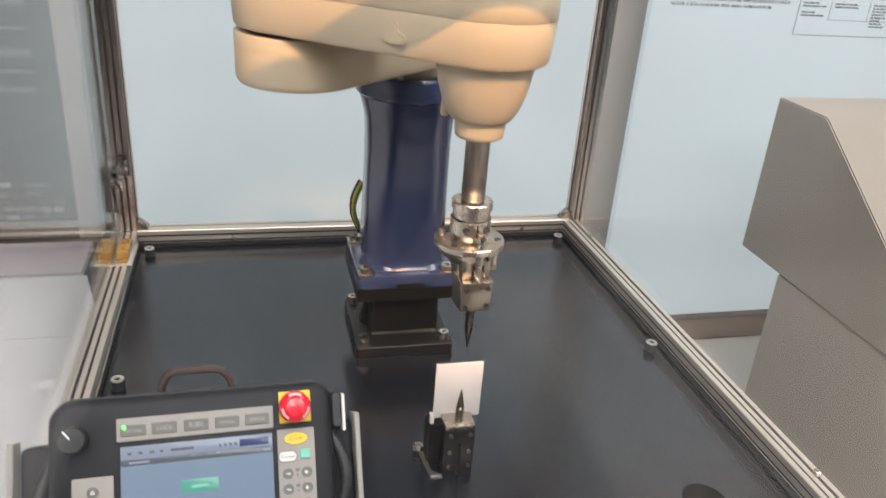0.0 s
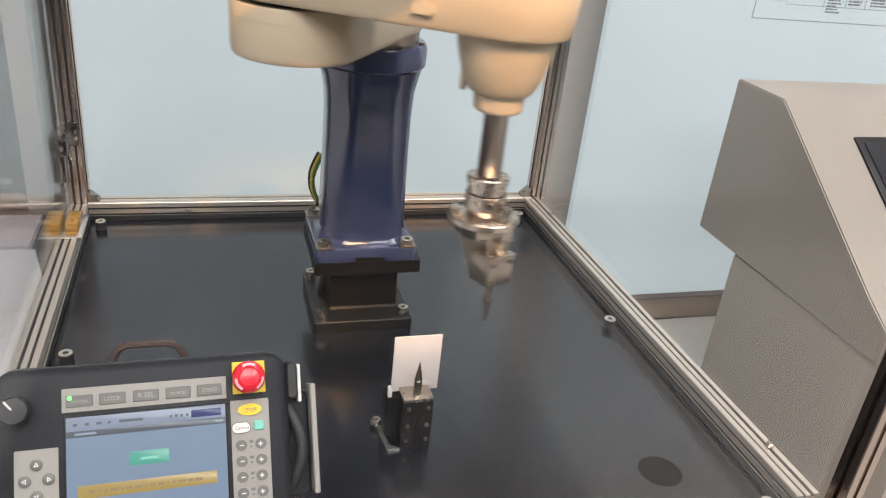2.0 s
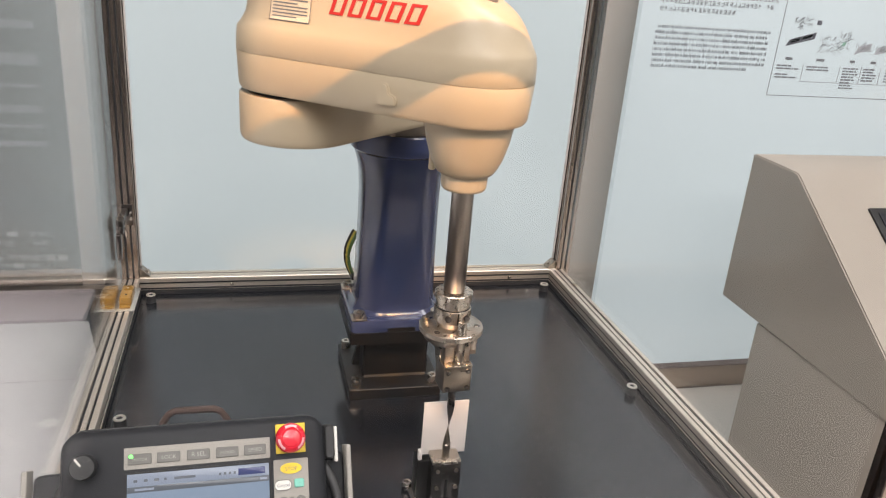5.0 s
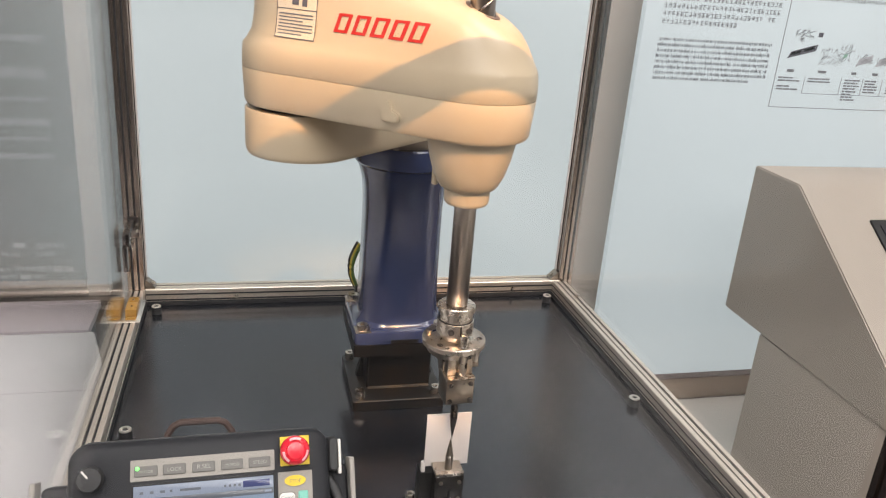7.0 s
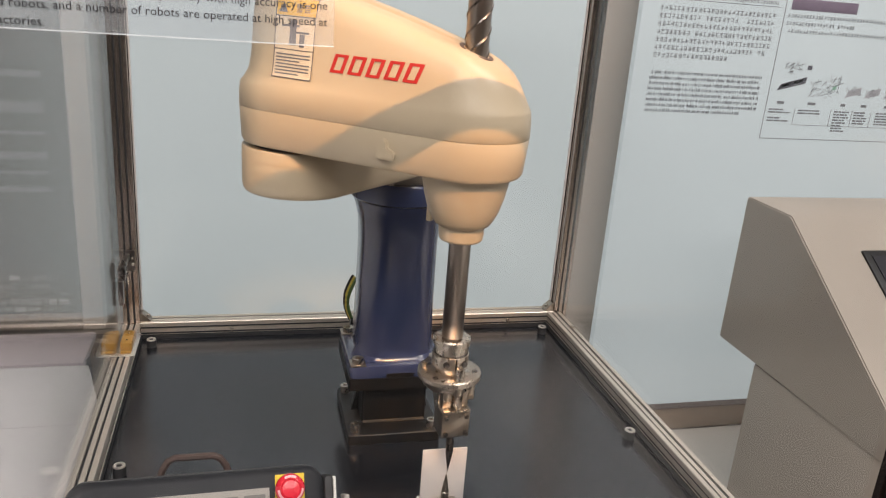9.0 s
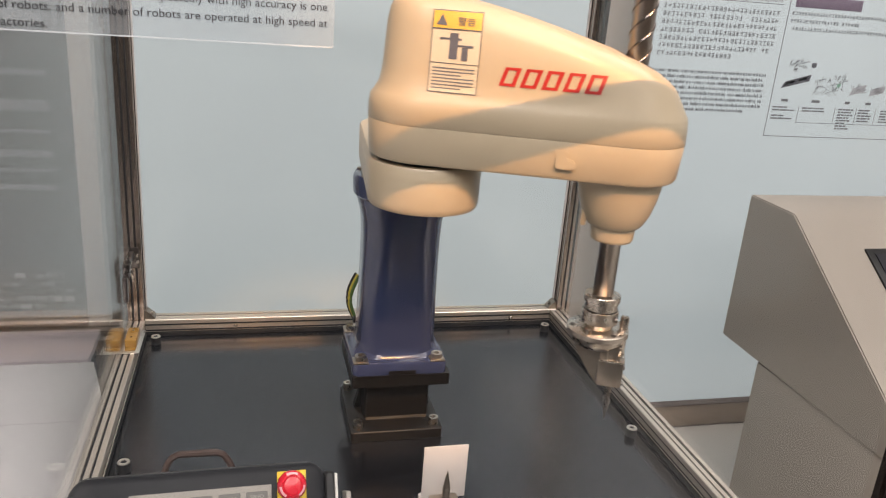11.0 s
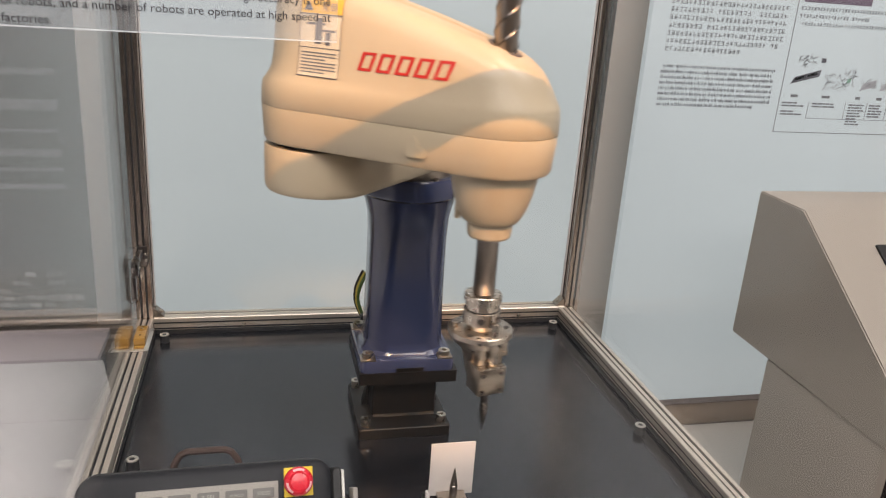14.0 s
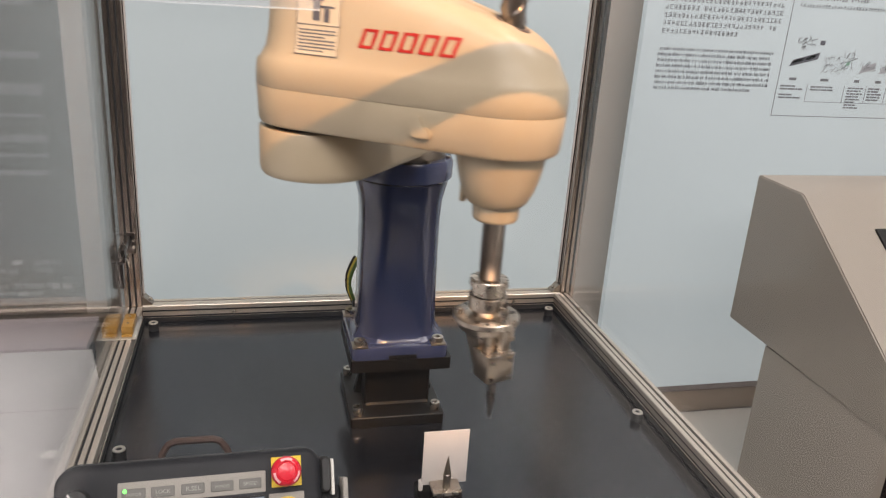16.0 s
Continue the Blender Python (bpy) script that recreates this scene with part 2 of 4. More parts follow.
def slot_outline(w=0.04, gap=0.008, lip=0.003, room=0.009):
    """The section of a slotted aluminium profile, centred."""
    h, g, wide = w / 2, gap / 2, gap
    one = [(h, -h + 0.001), (h, -g), (h - lip, -g), (h - lip, -wide), (h - room, -wide + 0.002), (h - room, wide - 0.002), (h - lip, wide), (h - lip, g), (h, g), (h, h - 0.001)]
    pts = []
    for q in range(4):
        c, s = math.cos(q * math.pi / 2), math.sin(q * math.pi / 2)
        pts += [(u * c - v * s, u * s + v * c) for u, v in one]
    return pts


def strip_outline(w=0.028, d=0.028):
    """The section of an aluminium profile whose slots hold a cover strip: two narrow grooves on each face."""
    pts = []
    for q in range(4):
        c, s = math.cos(q * math.pi / 2), math.sin(q * math.pi / 2)
        h = 0.5
        one = [(h, -h + 0.03), (h, -0.24), (h - 0.13, -0.22), (h - 0.13, -0.13), (h - 0.03, -0.11), (h - 0.03, 0.11), (h - 0.13, 0.13), (h - 0.13, 0.22), (h, 0.24), (h, h - 0.03)]
        pts += [((u * c - v * s) * w, (u * s + v * c) * d) for u, v in one]
    return pts


def groove_shades(bm, w, d, x, y, a, b, axis):
    """The dark strips that stand in for shade inside the grooves of such a profile."""
    for k in (-0.175, 0.175):
        for s in (-0.5, 0.5):
            e = s - math.copysign(0.05, s)
            for u0, u1, v0, v1 in ((min(e, s * 0.8), max(e, s * 0.8), k - 0.042, k + 0.042), (k - 0.042, k + 0.042, min(e, s * 0.8), max(e, s * 0.8))):
                prism(bm, [(x + u * w, y + v * d) for u, v in ((u0, v0), (u1, v0), (u1, v1), (u0, v1))], a, b, axis)
    return bm


def tube(bm, points, r, n=8):
    loops = []
    for i, p in enumerate(points):
        a, b = Vector(points[max(i - 1, 0)]), Vector(points[min(i + 1, len(points) - 1)])
        q = (b - a).to_track_quat("Z", "Y")
        loops.append([Vector(p) + q @ Vector((r * math.cos(2 * math.pi * k / n), r * math.sin(2 * math.pi * k / n), 0)) for k in range(n)])
    return loft(bm, loops)


def smooth(me, angle=40):
    for p in me.polygons:
        p.use_smooth = True
    me.set_sharp_from_angle(angle=radians(angle))


def mesh_of(name, bm, material):
    bmesh.ops.recalc_face_normals(bm, faces=bm.faces)
    me = bpy.data.meshes.new(name)
    bm.to_mesh(me)
    bm.free()
    smooth(me)
    me.materials.append(material)
    return me


def part(name, bm, material, parent=None, label="", world_space=True):
    ob = new(name, mesh_of(name, bm, material))
    if parent:
        ob.parent = parent
        if parent.type == "EMPTY" and world_space:
            ob.matrix_parent_inverse = parent.matrix_basis.inverted()
    if label:
        ob["label"] = label
    return ob


def thing(name, m, label, category, group="", kind=""):
    ob = new(name)
    ob.empty_display_size = 0.02
    ob.matrix_basis = m
    return tagged(ob, label, category, group, kind)


def solid(name, bm, material, label, category, kind="", group=""):
    return tagged(part(name, bm, material), label, category, group, kind)


def B():
    return bmesh.new()


def words(name, text, size, m, material, parent, width=0.0, depth=0.0):
    """Lettering in the built-in font, as a mesh; scaled to a width where one is given."""
    cu = bpy.data.curves.new(name, "FONT")
    cu.body, cu.size, cu.extrude, cu.resolution_u = text, size, depth, 3
    tmp = bpy.data.objects.new(name, cu)
    scene.collection.objects.link(tmp)
    bpy.context.view_layer.update()
    me = bpy.data.meshes.new_from_object(tmp)
    bpy.data.objects.remove(tmp)
    xs = [v.co.x for v in me.vertices]
    if width:
        k = width / (max(xs) - min(xs))
        for v in me.vertices:
            v.co *= k
    me.materials.clear()
    me.materials.append(material)
    for v in me.vertices:
        v.co = m @ v.co
    ob = new(name, me)
    ob.parent = parent
    return ob


def word_bars(bm, x0, x1, z, h, y, rng, ragged=1.0):
    """A line of unreadable print: bars of word length on a wall that faces -y."""
    x, end = x0, x0 + (x1 - x0) * ragged
    while x < end - h:
        w = min(rng.uniform(1.0, 5.5) * h, end - x)
        box(bm, x, x + w, y - 0.0006, y, z, z + h)
        x += w + h * 0.7
    return bm


# ---- the room ----
T = 0.80  # height of the black worktop
# Out-of-view shell: pale sides and ceiling bounce light, dark floor and south limit reflections.
tagged(part("floor", box(B(), -4, 4, -4.5, 1.5, -0.1, 0.0), M_FLOOR), "assumed floor of the exhibition room, dark to limit pane reflections", "floor", kind="structure")
tagged(part("ceiling", box(B(), -4, 4, -4.5, 1.5, 3.5, 3.6), M_ROOM), "assumed off-white ceiling with light panels, out of view", "ceiling", kind="structure")
tagged(part("wall_north", box(B(), -4, 4, 0.40, 0.5, 0, 3.5), M_WALL), "taupe painted wall behind the exhibits", "wall", kind="structure")
tagged(part("wall_south", box(B(), -4, 4, -4.6, -4.5, 0, 3.5), M_FAR), "assumed wall behind the viewer, dark to limit pane reflections", "wall", kind="structure")
tagged(part("wall_west", box(B(), -4.1, -4, -4.5, 0.4, 0, 3.5), M_ROOM), "assumed off-white side wall that bounces light", "wall", kind="structure")
tagged(part("wall_east", box(B(), 4, 4.1, -4.5, 0.4, 0, 3.5), M_ROOM), "assumed off-white side wall that bounces light", "wall", kind="structure")
for px, py in CEILING_PANELS:
    lp = thing("ceiling_light", pose(px, py, 3.5), "assumed white ceiling light panel, out of view", "ceiling light", "ceiling lights")
    bm = B()
    for a, b, c, d in ((-0.88, 0.88, -0.63, -0.605), (-0.88, 0.88, 0.605, 0.63), (-0.88, -0.855, -0.605, 0.605), (0.855, 0.88, -0.605, 0.605)):
        box(bm, px + a, px + b, py + c, py + d, 3.465, 3.5)
    part("frame", bm, M_PLAT, lp)
    part("diffuser", box(B(), px - 0.854, px + 0.854, py - 0.604, py + 0.604, 3.485, 3.497), M_LIGHTPANEL, lp, "glowing white diffuser")
for at in SPOTS:
    sp = thing("spotlight", pose(*at), "black ceiling spotlight with a warm beam", "spotlight", "spotlights")
    bm = turned(B(), [(0.05, 0.02), (0.055, 0.04), (0.05, 0.12), (0.03, 0.14)], cap=False)
    bm.transform(look(at, SPOT_AIM))
    part("shade", bm, M_BLACK, sp)
    part("stem", turned(B(), [(0.012, at[2] + 0.09), (0.012, 3.5)], at[0], at[1] - 0.08), M_BLACK, sp)

# display platform and printed wall panel beside the cell
tagged(part("platform", box(B(), 0.46, 3.2, -2.2, 0.30, 0.0, 0.367, 0.004), M_PLAT), "pale grey laminate display platform", "platform", kind="structure")
tagged(part("trim", box(B(), 0.55, 3.2, 0.30, 0.40, 0.367, 0.430, 0.003), M_WOOD), "grey-brown wooden plinth strip under the panel", "trim", kind="structure")
tagged(part("trim", box(B(), 0.55, 3.2, 0.296, 0.3995, 0.4302, 0.4318, 0.0005), M_BRONZE), "thin dark edge strip on the plinth", "trim", kind="structure")
pp = thing("poster", pose(1.5, 0.33, 0.432), "white backlit information panel with text columns and diagrams", "information panel")
PY = 0.32
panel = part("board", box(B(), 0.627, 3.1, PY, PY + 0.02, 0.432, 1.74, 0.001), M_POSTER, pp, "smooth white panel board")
rng = random.Random(4)


def glyph_line(bm, x0, x1, z, h, y, rng):
    """A line of dense unreadable print: small strokes, three to five for a sign."""
    x = x0
    while x < x1 - h:
        if rng.random() > 0.05:
            w = h * rng.uniform(0.8, 0.98)
            for k in sorted(rng.sample((0.02, 0.27, 0.52, 0.82), rng.choice((2, 3, 4)))):
                box(bm, x + rng.uniform(0, 0.2) * w, x + w * rng.uniform(0.75, 1), y - 0.0006, y, z + h * k, z + h * (k + 0.13))
            k = rng.uniform(0.15, 0.7)
            box(bm, x + w * k, x + w * k + h * 0.14, y - 0.0007, y, z + rng.uniform(0, 0.2) * h, z + h * rng.uniform(0.8, 1))
        x += h * 1.03
    return bm


def letter_line(bm, x0, x1, z, h, y, rng):
    """A line of small unreadable print: words made of letter-sized strokes."""
    x = x0
    while x < x1 - h:
        for _ in range(min(rng.choice((2, 3, 4, 5, 6, 7, 8, 9)), int((x1 - x) / (0.66 * h)))):
            w = h * rng.uniform(0.40, 0.52)
            kind = rng.random()
            if kind < 0.75:
                box(bm, x, x + 0.17 * h, y - 0.0006, y, z - (0.3 * h if kind < 0.08 else 0), z + h * (1.4 if kind > 0.55 else 1))
            if kind > 0.15:
                box(bm, x + w - 0.15 * h, x + w, y - 0.0006, y, z, z + h)
            for k in rng.sample((0.0, 0.42, 0.83), rng.choice((1, 2, 2, 3))):
                box(bm, x + 0.17 * h, x + w - 0.15 * h, y - 0.0006, y, z + h * k, z + h * (k + 0.17))
            x += h * 0.66
        x += h * 0.42
    return bm


for i in range(7):
    bm = glyph_line(B(), 0.668, 0.668 + 0.294 * (0.64 if i == 6 else 1), 1.4005 - i * 0.0165, 0.0100, PY, rng)
    tagged(part("text_line", bm, M_INK_LIGHT, panel), kind="stuff")
part("rule", box(B(), 0.67, 0.962, PY - 0.0006, PY, 1.424, 1.4252), M_INK, panel)
words("heading", "Management Systems", 0.014, pose(0.832, PY - 0.0007, 1.4295, 90, 0, 0), M_INK, panel, 0.123)
part("heading_bars", word_bars(B(), 0.668, 0.822, 1.4295, 0.0085, PY, rng), M_INK_LIGHT, panel)
for i in range(8):
    bm = letter_line(B(), 0.667 + (0.0 if i else 0.002), 0.667 + 0.285 * (0.86 if i == 7 else 1.0), 1.2665 - i * 0.0119, 0.0056, PY, rng)
    tagged(part("text_line", bm, M_INK, panel), kind="stuff")
for i in range(3):
    bm = glyph_line(B(), 0.985, 0.985 + 0.465 * (0.4 if i == 1 else 1.0), 1.405 - i * 0.0165, 0.0078, PY, rng)
    tagged(part("text_line", bm, M_INK_LIGHT, panel), kind="stuff")
part("heading_bar", box(B(), 0.99, 1.165, PY - 0.0008, PY, 1.422, 1.446, 0.0004), M_PLUM, panel)
bm = B()
box(bm, 0.975, 2.2, PY - 0.0006, PY, 1.131, 1.1325)
box(bm, 0.975, 0.9765, PY - 0.0006, PY, 1.131, 1.6)
part("frame_line", bm, M_INK_LIGHT, panel)


def diagram_box(x, z, w, h, material, lean=0.35, lift=0.25):
    """A small printed sketch of a slanting box."""
    bm = B()
    prism(bm, [(x, z), (x + w, z + h * lift), (x + w * (1 + lean * 0.2), z + h), (x + w * lean * 0.6, z + h * (1 - lift))], PY - 0.0006, PY, "y")
    return bm


def sketch(bm, x, z, w, h, count, rng):
    """A small printed line drawing: short slanting strokes within a lozenge."""
    for _ in range(count):
        a, b = rng.uniform(0, 1), rng.uniform(0, 1)
        px, pz = x + w * a, z + h * (0.3 * a + 0.7 * b)
        dx, dz = rng.choice(((0.012, 0.004), (0.010, -0.005), (0.0, 0.009), (0.007, 0.007)))
        k = rng.uniform(0.6, 1.4)
        dx, dz = dx * k, dz * k
        t = 0.0006
        prism(bm, [(px, pz), (px + t, pz - t), (px + dx + t, pz + dz - t), (px + dx, pz + dz + t)], PY - 0.0006, PY, "y")
    return bm


part("diagram", diagram_box(0.996, 1.243, 0.072, 0.034, M_INK, 0.2, 0.55), M_INK, panel)
for k in range(2):
    part("diagram", diagram_box(1.003 + 0.032 * k, 1.2495 + 0.009 * k, 0.026, 0.014, M_INK_LIGHT, 0.2, 0.5), mat("pale_sketch", (0.45, 0.47, 0.50), 0.5), panel)
part("diagram", sketch(B(), 1.004, 1.280, 0.045, 0.030, 34, rng), M_INK_LIGHT, panel)
part("diagram", box(B(), 1.066, 1.078, PY - 0.0006, PY, 1.293, 1.303), M_INK, panel)
part("diagram", sketch(B(), 1.080, 1.228, 0.085, 0.050, 70, rng), M_INK_LIGHT, panel)
part("diagram", diagram_box(1.145, 1.250, 0.010, 0.010, M_INK_GREEN, 0.3, 0.2), M_INK_GREEN, panel)
for k in range(5):
    d = part("diagram", diagram_box(1.185 + k * 0.055, 1.234, 0.040, 0.026, M_INK_LIGHT, 0.3, 0.35), mat("mid_sketch", (0.38, 0.39, 0.42), 0.5), panel)
    part("diagram", sketch(B(), 1.185 + k * 0.055, 1.232, 0.036, 0.026, 16, rng), M_INK, panel)
for k in range(5):
    x = (0.985, 1.065, 1.165, 1.222, 1.285)[k]
    w = (0.062, 0.072, 0.045, 0.05, 0.06)[k]
    bm = box(B(), x + w * 0.3, x + w * 0.6, PY - 0.0006, PY, 1.213, 1.219)
    for i in range((5, 3, 8, 5, 5)[k]):
        if i != 2 or k > 1:
            word_bars(bm, x, x + w, 1.198 - i * 0.0065, 0.0036, PY, rng, rng.uniform(0.6, 1))
    tagged(part("caption", bm, M_INK_LIGHT, panel), kind="stuff")
bm = B()
for x in (1.055, 1.155, 1.215, 1.27):
    box(bm, x, x + 0.001, PY - 0.0006, PY, 1.165, 1.205)
box(bm, 1.055, 1.6, PY - 0.0006, PY, 1.165, 1.166)
part("frame_line", bm, M_INK_LIGHT, panel)

# console on the platform
ks = thing("information_console", pose(0.97, -0.15, 0.367), "warm grey sheet-metal console with a sloping screen face", "information console")
KX = 0.794
bm = prism(B(), [(0.074, 0.743), (0.074, 1.054), (-0.063, 1.053), (-0.373, 0.826), (-0.43, 0.790), (-0.43, 0.735)], KX, KX + 0.52)
bmesh.ops.bevel(bm, geom=bm.edges[:], offset=0.0025, segments=2, affect="EDGES")
body = part("head", bm, M_KIOSK, ks)
part("pedestal", box(B(), KX + 0.004, KX + 0.50, -0.52, -0.048, 0.367, 0.737, 0.002), M_KIOSK, ks)
slope = math.atan2(0.226, 0.31)
bm = box(B(), 0.112, 0.47, 0.082, 0.33, -0.004, 0.004, 0.002)
bm.transform(Matrix.Translation((KX, -0.063, 1.0535)) @ Matrix.Rotation(slope, 4, "X") @ Matrix.Diagonal((1, -1, 1, 1)))
scr = part("screen_bezel", bm, M_BLACK, body)
bm = box(B(), 0.126, 0.456, 0.096, 0.315, 0.004, 0.006)
bm.transform(Matrix.Translation((KX, -0.063, 1.0535)) @ Matrix.Rotation(slope, 4, "X") @ Matrix.Diagonal((1, -1, 1, 1)))
part("screen", bm, M_MONITOR, body, "dark glossy screen")

# neighbouring exhibit on the other side
nb = thing("display_bench", pose(-1.0, -0.3, 0.0), "white laminate display bench with a lilac back strip", "display bench")
bm = prism(B(), [(-0.478, 0.138), (-0.425, -0.06), (-0.425, -1.3), (-1.9, -1.3), (-1.9, 0.138)], 0.685, 0.70, "z")
part("top", bm, M_BENCH, nb)
part("back_strip", box(B(), -1.9, -0.49, 0.150, 0.285, 0.685, 0.70, 0.001), M_LILAC, nb)
part("base", box(B(), -1.88, -0.5, -1.25, 0.27, 0.0, 0.685), M_BLACK, nb)
part("joint", box(B(), -1.9, -0.43, -0.071, -0.0695, 0.6995, 0.7006), M_LILAC, nb)
gp = thing("glass_cabinet", pose(-1.2, 0.31, 0.70), "smoky grey glazed cabinet with an aluminium lower rail", "display cabinet")
part("rail", prism(B(), [(0.32 + u, 0.718 + v) for u, v in slot_outline(0.036)], -1.9, -0.515), M_ALU_DIM, gp)
part("pane", box(B(), -1.9, -0.515, 0.305, 0.315, 0.737, 2.0), M_GREYPANE, gp)
# Small patches just before the pane paint its blotchy pale reflection.
rng2 = random.Random(3)
for row, (z0, z1) in enumerate(((0.740, 0.752), (0.7535, 0.768), (0.770, 0.784), (0.786, 0.800), (0.803, 0.818))):
    x = -0.93
    while x < -0.55:
        w = rng2.uniform(0.006, 0.020)
        if rng2.random() < (0.8, 0.95, 0.95, 0.8, 0.7)[row]:
            part("packet", box(B(), x, x + w, 0.3030, 0.3049, z0 + rng2.uniform(0, 0.004), z1 - rng2.uniform(0, 0.005), 0.0008), (M_PALE_REFLECTION, M_DIM_GREY, M_GREYPANE)[rng2.choice((0, 1, 1, 1, 2, 2))], gp, "small pale patch standing in for a reflection on the pane")
        x += w + rng2.uniform(0.001, 0.006)
for z, h, m in ((0.985, 0.010, M_DIM_GREY), (1.020, 0.006, M_DIM_GREY), (1.048, 0.014, M_DIM_GREY), (1.095, 0.005, M_DIM_GREY), (1.135, 0.020, M_DIM_GREY), (1.20, 0.012, M_DIM_GREY), (1.29, 0.03, M_DIM_GREY)):
    part("cross_bar", box(B(), -1.9, -0.555, 0.3030, 0.3049, z, z + h), m, gp, "dull shelf edge")
part("end_post", box(B(), -0.514, -0.475, 0.296, 0.34, 0.70, 2.0, 0.002), mat("beige_post", (0.40, 0.35, 0.31), 0.5), gp)

# ---- the robot cell ----
cell = thing("robot_cell_frame", pose(0, -0.36, 0), "slotted aluminium frame of a robot display cell", "machine frame")
X0, X1, Y0, Y1 = -0.39, 0.39, -0.756, 0.05  # rail centre lines
OUT = strip_outline(0.040, 0.040)
TOP = 1.48
RAIL = strip_outline(0.030, 0.030)
SIDE = strip_outline(0.027, 0.030)
POST = strip_outline(0.027, 0.027)
for name, a, b, y, z in (("back_rail", -0.3698, 0.3828, Y1 - 0.005, 0.815), ("front_rail", X0 + 0.0205, X1 - 0.0205, Y0, 0.815),
                         ("top_back_rail", X0 + 0.0205, X1 - 0.0205, Y1, TOP), ("top_front_rail", X0 + 0.0205, X1 - 0.0205, Y0, 1.470)):
    part(name, prism(B(), [(y + u, z + v) for u, v in (slot_outline(0.028, 0.006, 0.002, 0.006) if name == "top_front_rail" else OUT if "top" in name else RAIL)], a, b, "x"), M_ALU_DIM if "top" in name else M_RAIL, cell)
for name, x, z in (("side_rail", X0 + 0.0065, 0.815), ("side_rail", X1 - 0.0065, 0.815), ("top_side_rail", X0, TOP), ("top_side_rail", X1, TOP)):
    part(name, prism(B(), [(x + u, z + v) for u, v in (OUT if "top" in name else SIDE)], Y0 + 0.0205, Y1 - 0.0205, "y"), M_ALU_DIM if "top" in name else M_RAIL, cell)
for x in (X0, X1):
    for y in (Y0, Y1):
        part("post", prism(B(), [((-0.3835 if x < 0 else 0.3965) + u, 0.0435 + v) for u, v in POST] if y > 0 else [(x + math.copysign(0.012, x) + u, y + v) for u, v in slot_outline(0.022, 0.005, 0.002, 0.005)], 0.0, TOP + 0.02, "z"), M_ALU_DIM, cell)
# Black strips darken the grooves, where only shade lies.
for x, y, a, b, axis in ((Y1 - 0.005, 0.815, -0.3696, 0.3826, "x"), (X0 + 0.0065, 0.815, Y0 + 0.021, Y1 - 0.021, "y"), (X1 - 0.0065, 0.815, Y0 + 0.021, Y1 - 0.021, "y")):
    part("groove_strip", groove_shades(B(), 0.030 if axis == "x" else 0.027, 0.030, x, y, a, b, axis), M_BLACKRUB, cell, "black strips standing in for shade in the slots")
# Black strips paint the worktop's dark reflection on the rails' lower faces.
for x0, x1, y0, y1 in ((-0.3690, 0.3690, 0.0285, 0.0299), (-0.3699, -0.3684, -0.7350, 0.0284), (0.3684, 0.3699, -0.7350, 0.0284)):
    part("board_seal", box(B(), x0, x1, y0, y1, T + 0.0002, T + 0.0085, 0.0003), M_BLACKRUB, cell, "black strip standing in for the worktop's dark reflection in the rail")
for x in (-0.3835, 0.3965):
    part("groove_strip", groove_shades(B(), 0.027, 0.027, x, 0.0435, 0.831, TOP, "z"), M_BLACKRUB, cell, "black strips standing in for shade in the slots")
# corner brackets where rails meet the back posts
for s, x in ((1, -0.3698), (-1, 0.3828)):
    bm = prism(B(), [(x, 0.8302), (x + s * 0.016, 0.8302), (x + s * 0.016, 0.8325), (x + s * 0.003, 0.845), (x, 0.845)], Y1 - 0.016, Y1 + 0.004, "y")
    br = part("corner_bracket", bm, M_NICKEL, cell, "small cast corner bracket")
    bm = turned(B(), [(0.004, 0), (0.004, 0.004), (0.002, 0.005)], n=16)
    bm.transform(pose(x + s * 0.011, Y1 - 0.006, 0.836, 0, 0, 0))
    part("screw", bm, M_STEEL, br)
for x, y in ((0.37, -0.045), (0.39, -0.663)):
    bm = turned(B(), [(0.0045, 0.8302), (0.0045, 0.834), (0.0025, 0.835)], x if x > 0.38 else 0.39, y, 16)
    part("rail_screw", bm, M_STEEL, cell)
for x in (0.29, -0.22):
    bm = turned(B(), [(0.0035, 0), (0.0035, 0.003), (0.002, 0.004)], n=16)
    bm.transform(pose(x, Y1 - 0.0185, 0.815, 90, 0, 0))
    part("rail_screw", bm, M_STEEL, cell)

part_panels = thing("enclosure_panels", pose(0, -0.36, 0.83), "clear acrylic sheets round the robot cell", "enclosure panel")
part("back_panel", box(B(), -0.367, 0.380, Y1 - 0.0015, Y1 + 0.0015, 0.8305, 1.46), M_GLASS, part_panels, "clear acrylic sheet")
for x in (X0, X1):
    part("side_panel", box(B(), x - 0.0015, x + 0.0015, Y0 + 0.021, Y1 - 0.021, 0.828, 1.46), M_GLASS, part_panels, "clear acrylic sheet")
part("front_panel", box(B(), X0 + 0.021, X1 - 0.021, Y0 - 0.0015, Y0 + 0.0015, 0.828, 1.455), M_GLASS, part_panels, "clear acrylic sheet")
for x in (-0.3695, 0.3805):
    bm = box(B(), x, x + 0.002, Y1 - 0.003, Y1 + 0.003, 0.846, 1.46)
    part("edge_seal", bm, M_CARD, part_panels, "thin pale sealing strip")

for pane in part_panels.children:
    pane.visible_shadow = False

sign = thing("printed_film", pose(-0.252, Y0 - 0.002, 1.3945), "milky clear film with printed dark grey text", "sign")
film = part("film", box(B(), -0.370, -0.142, Y0 - 0.0028, Y0 - 0.0022, 1.3655, 1.421), M_FILM, sign)
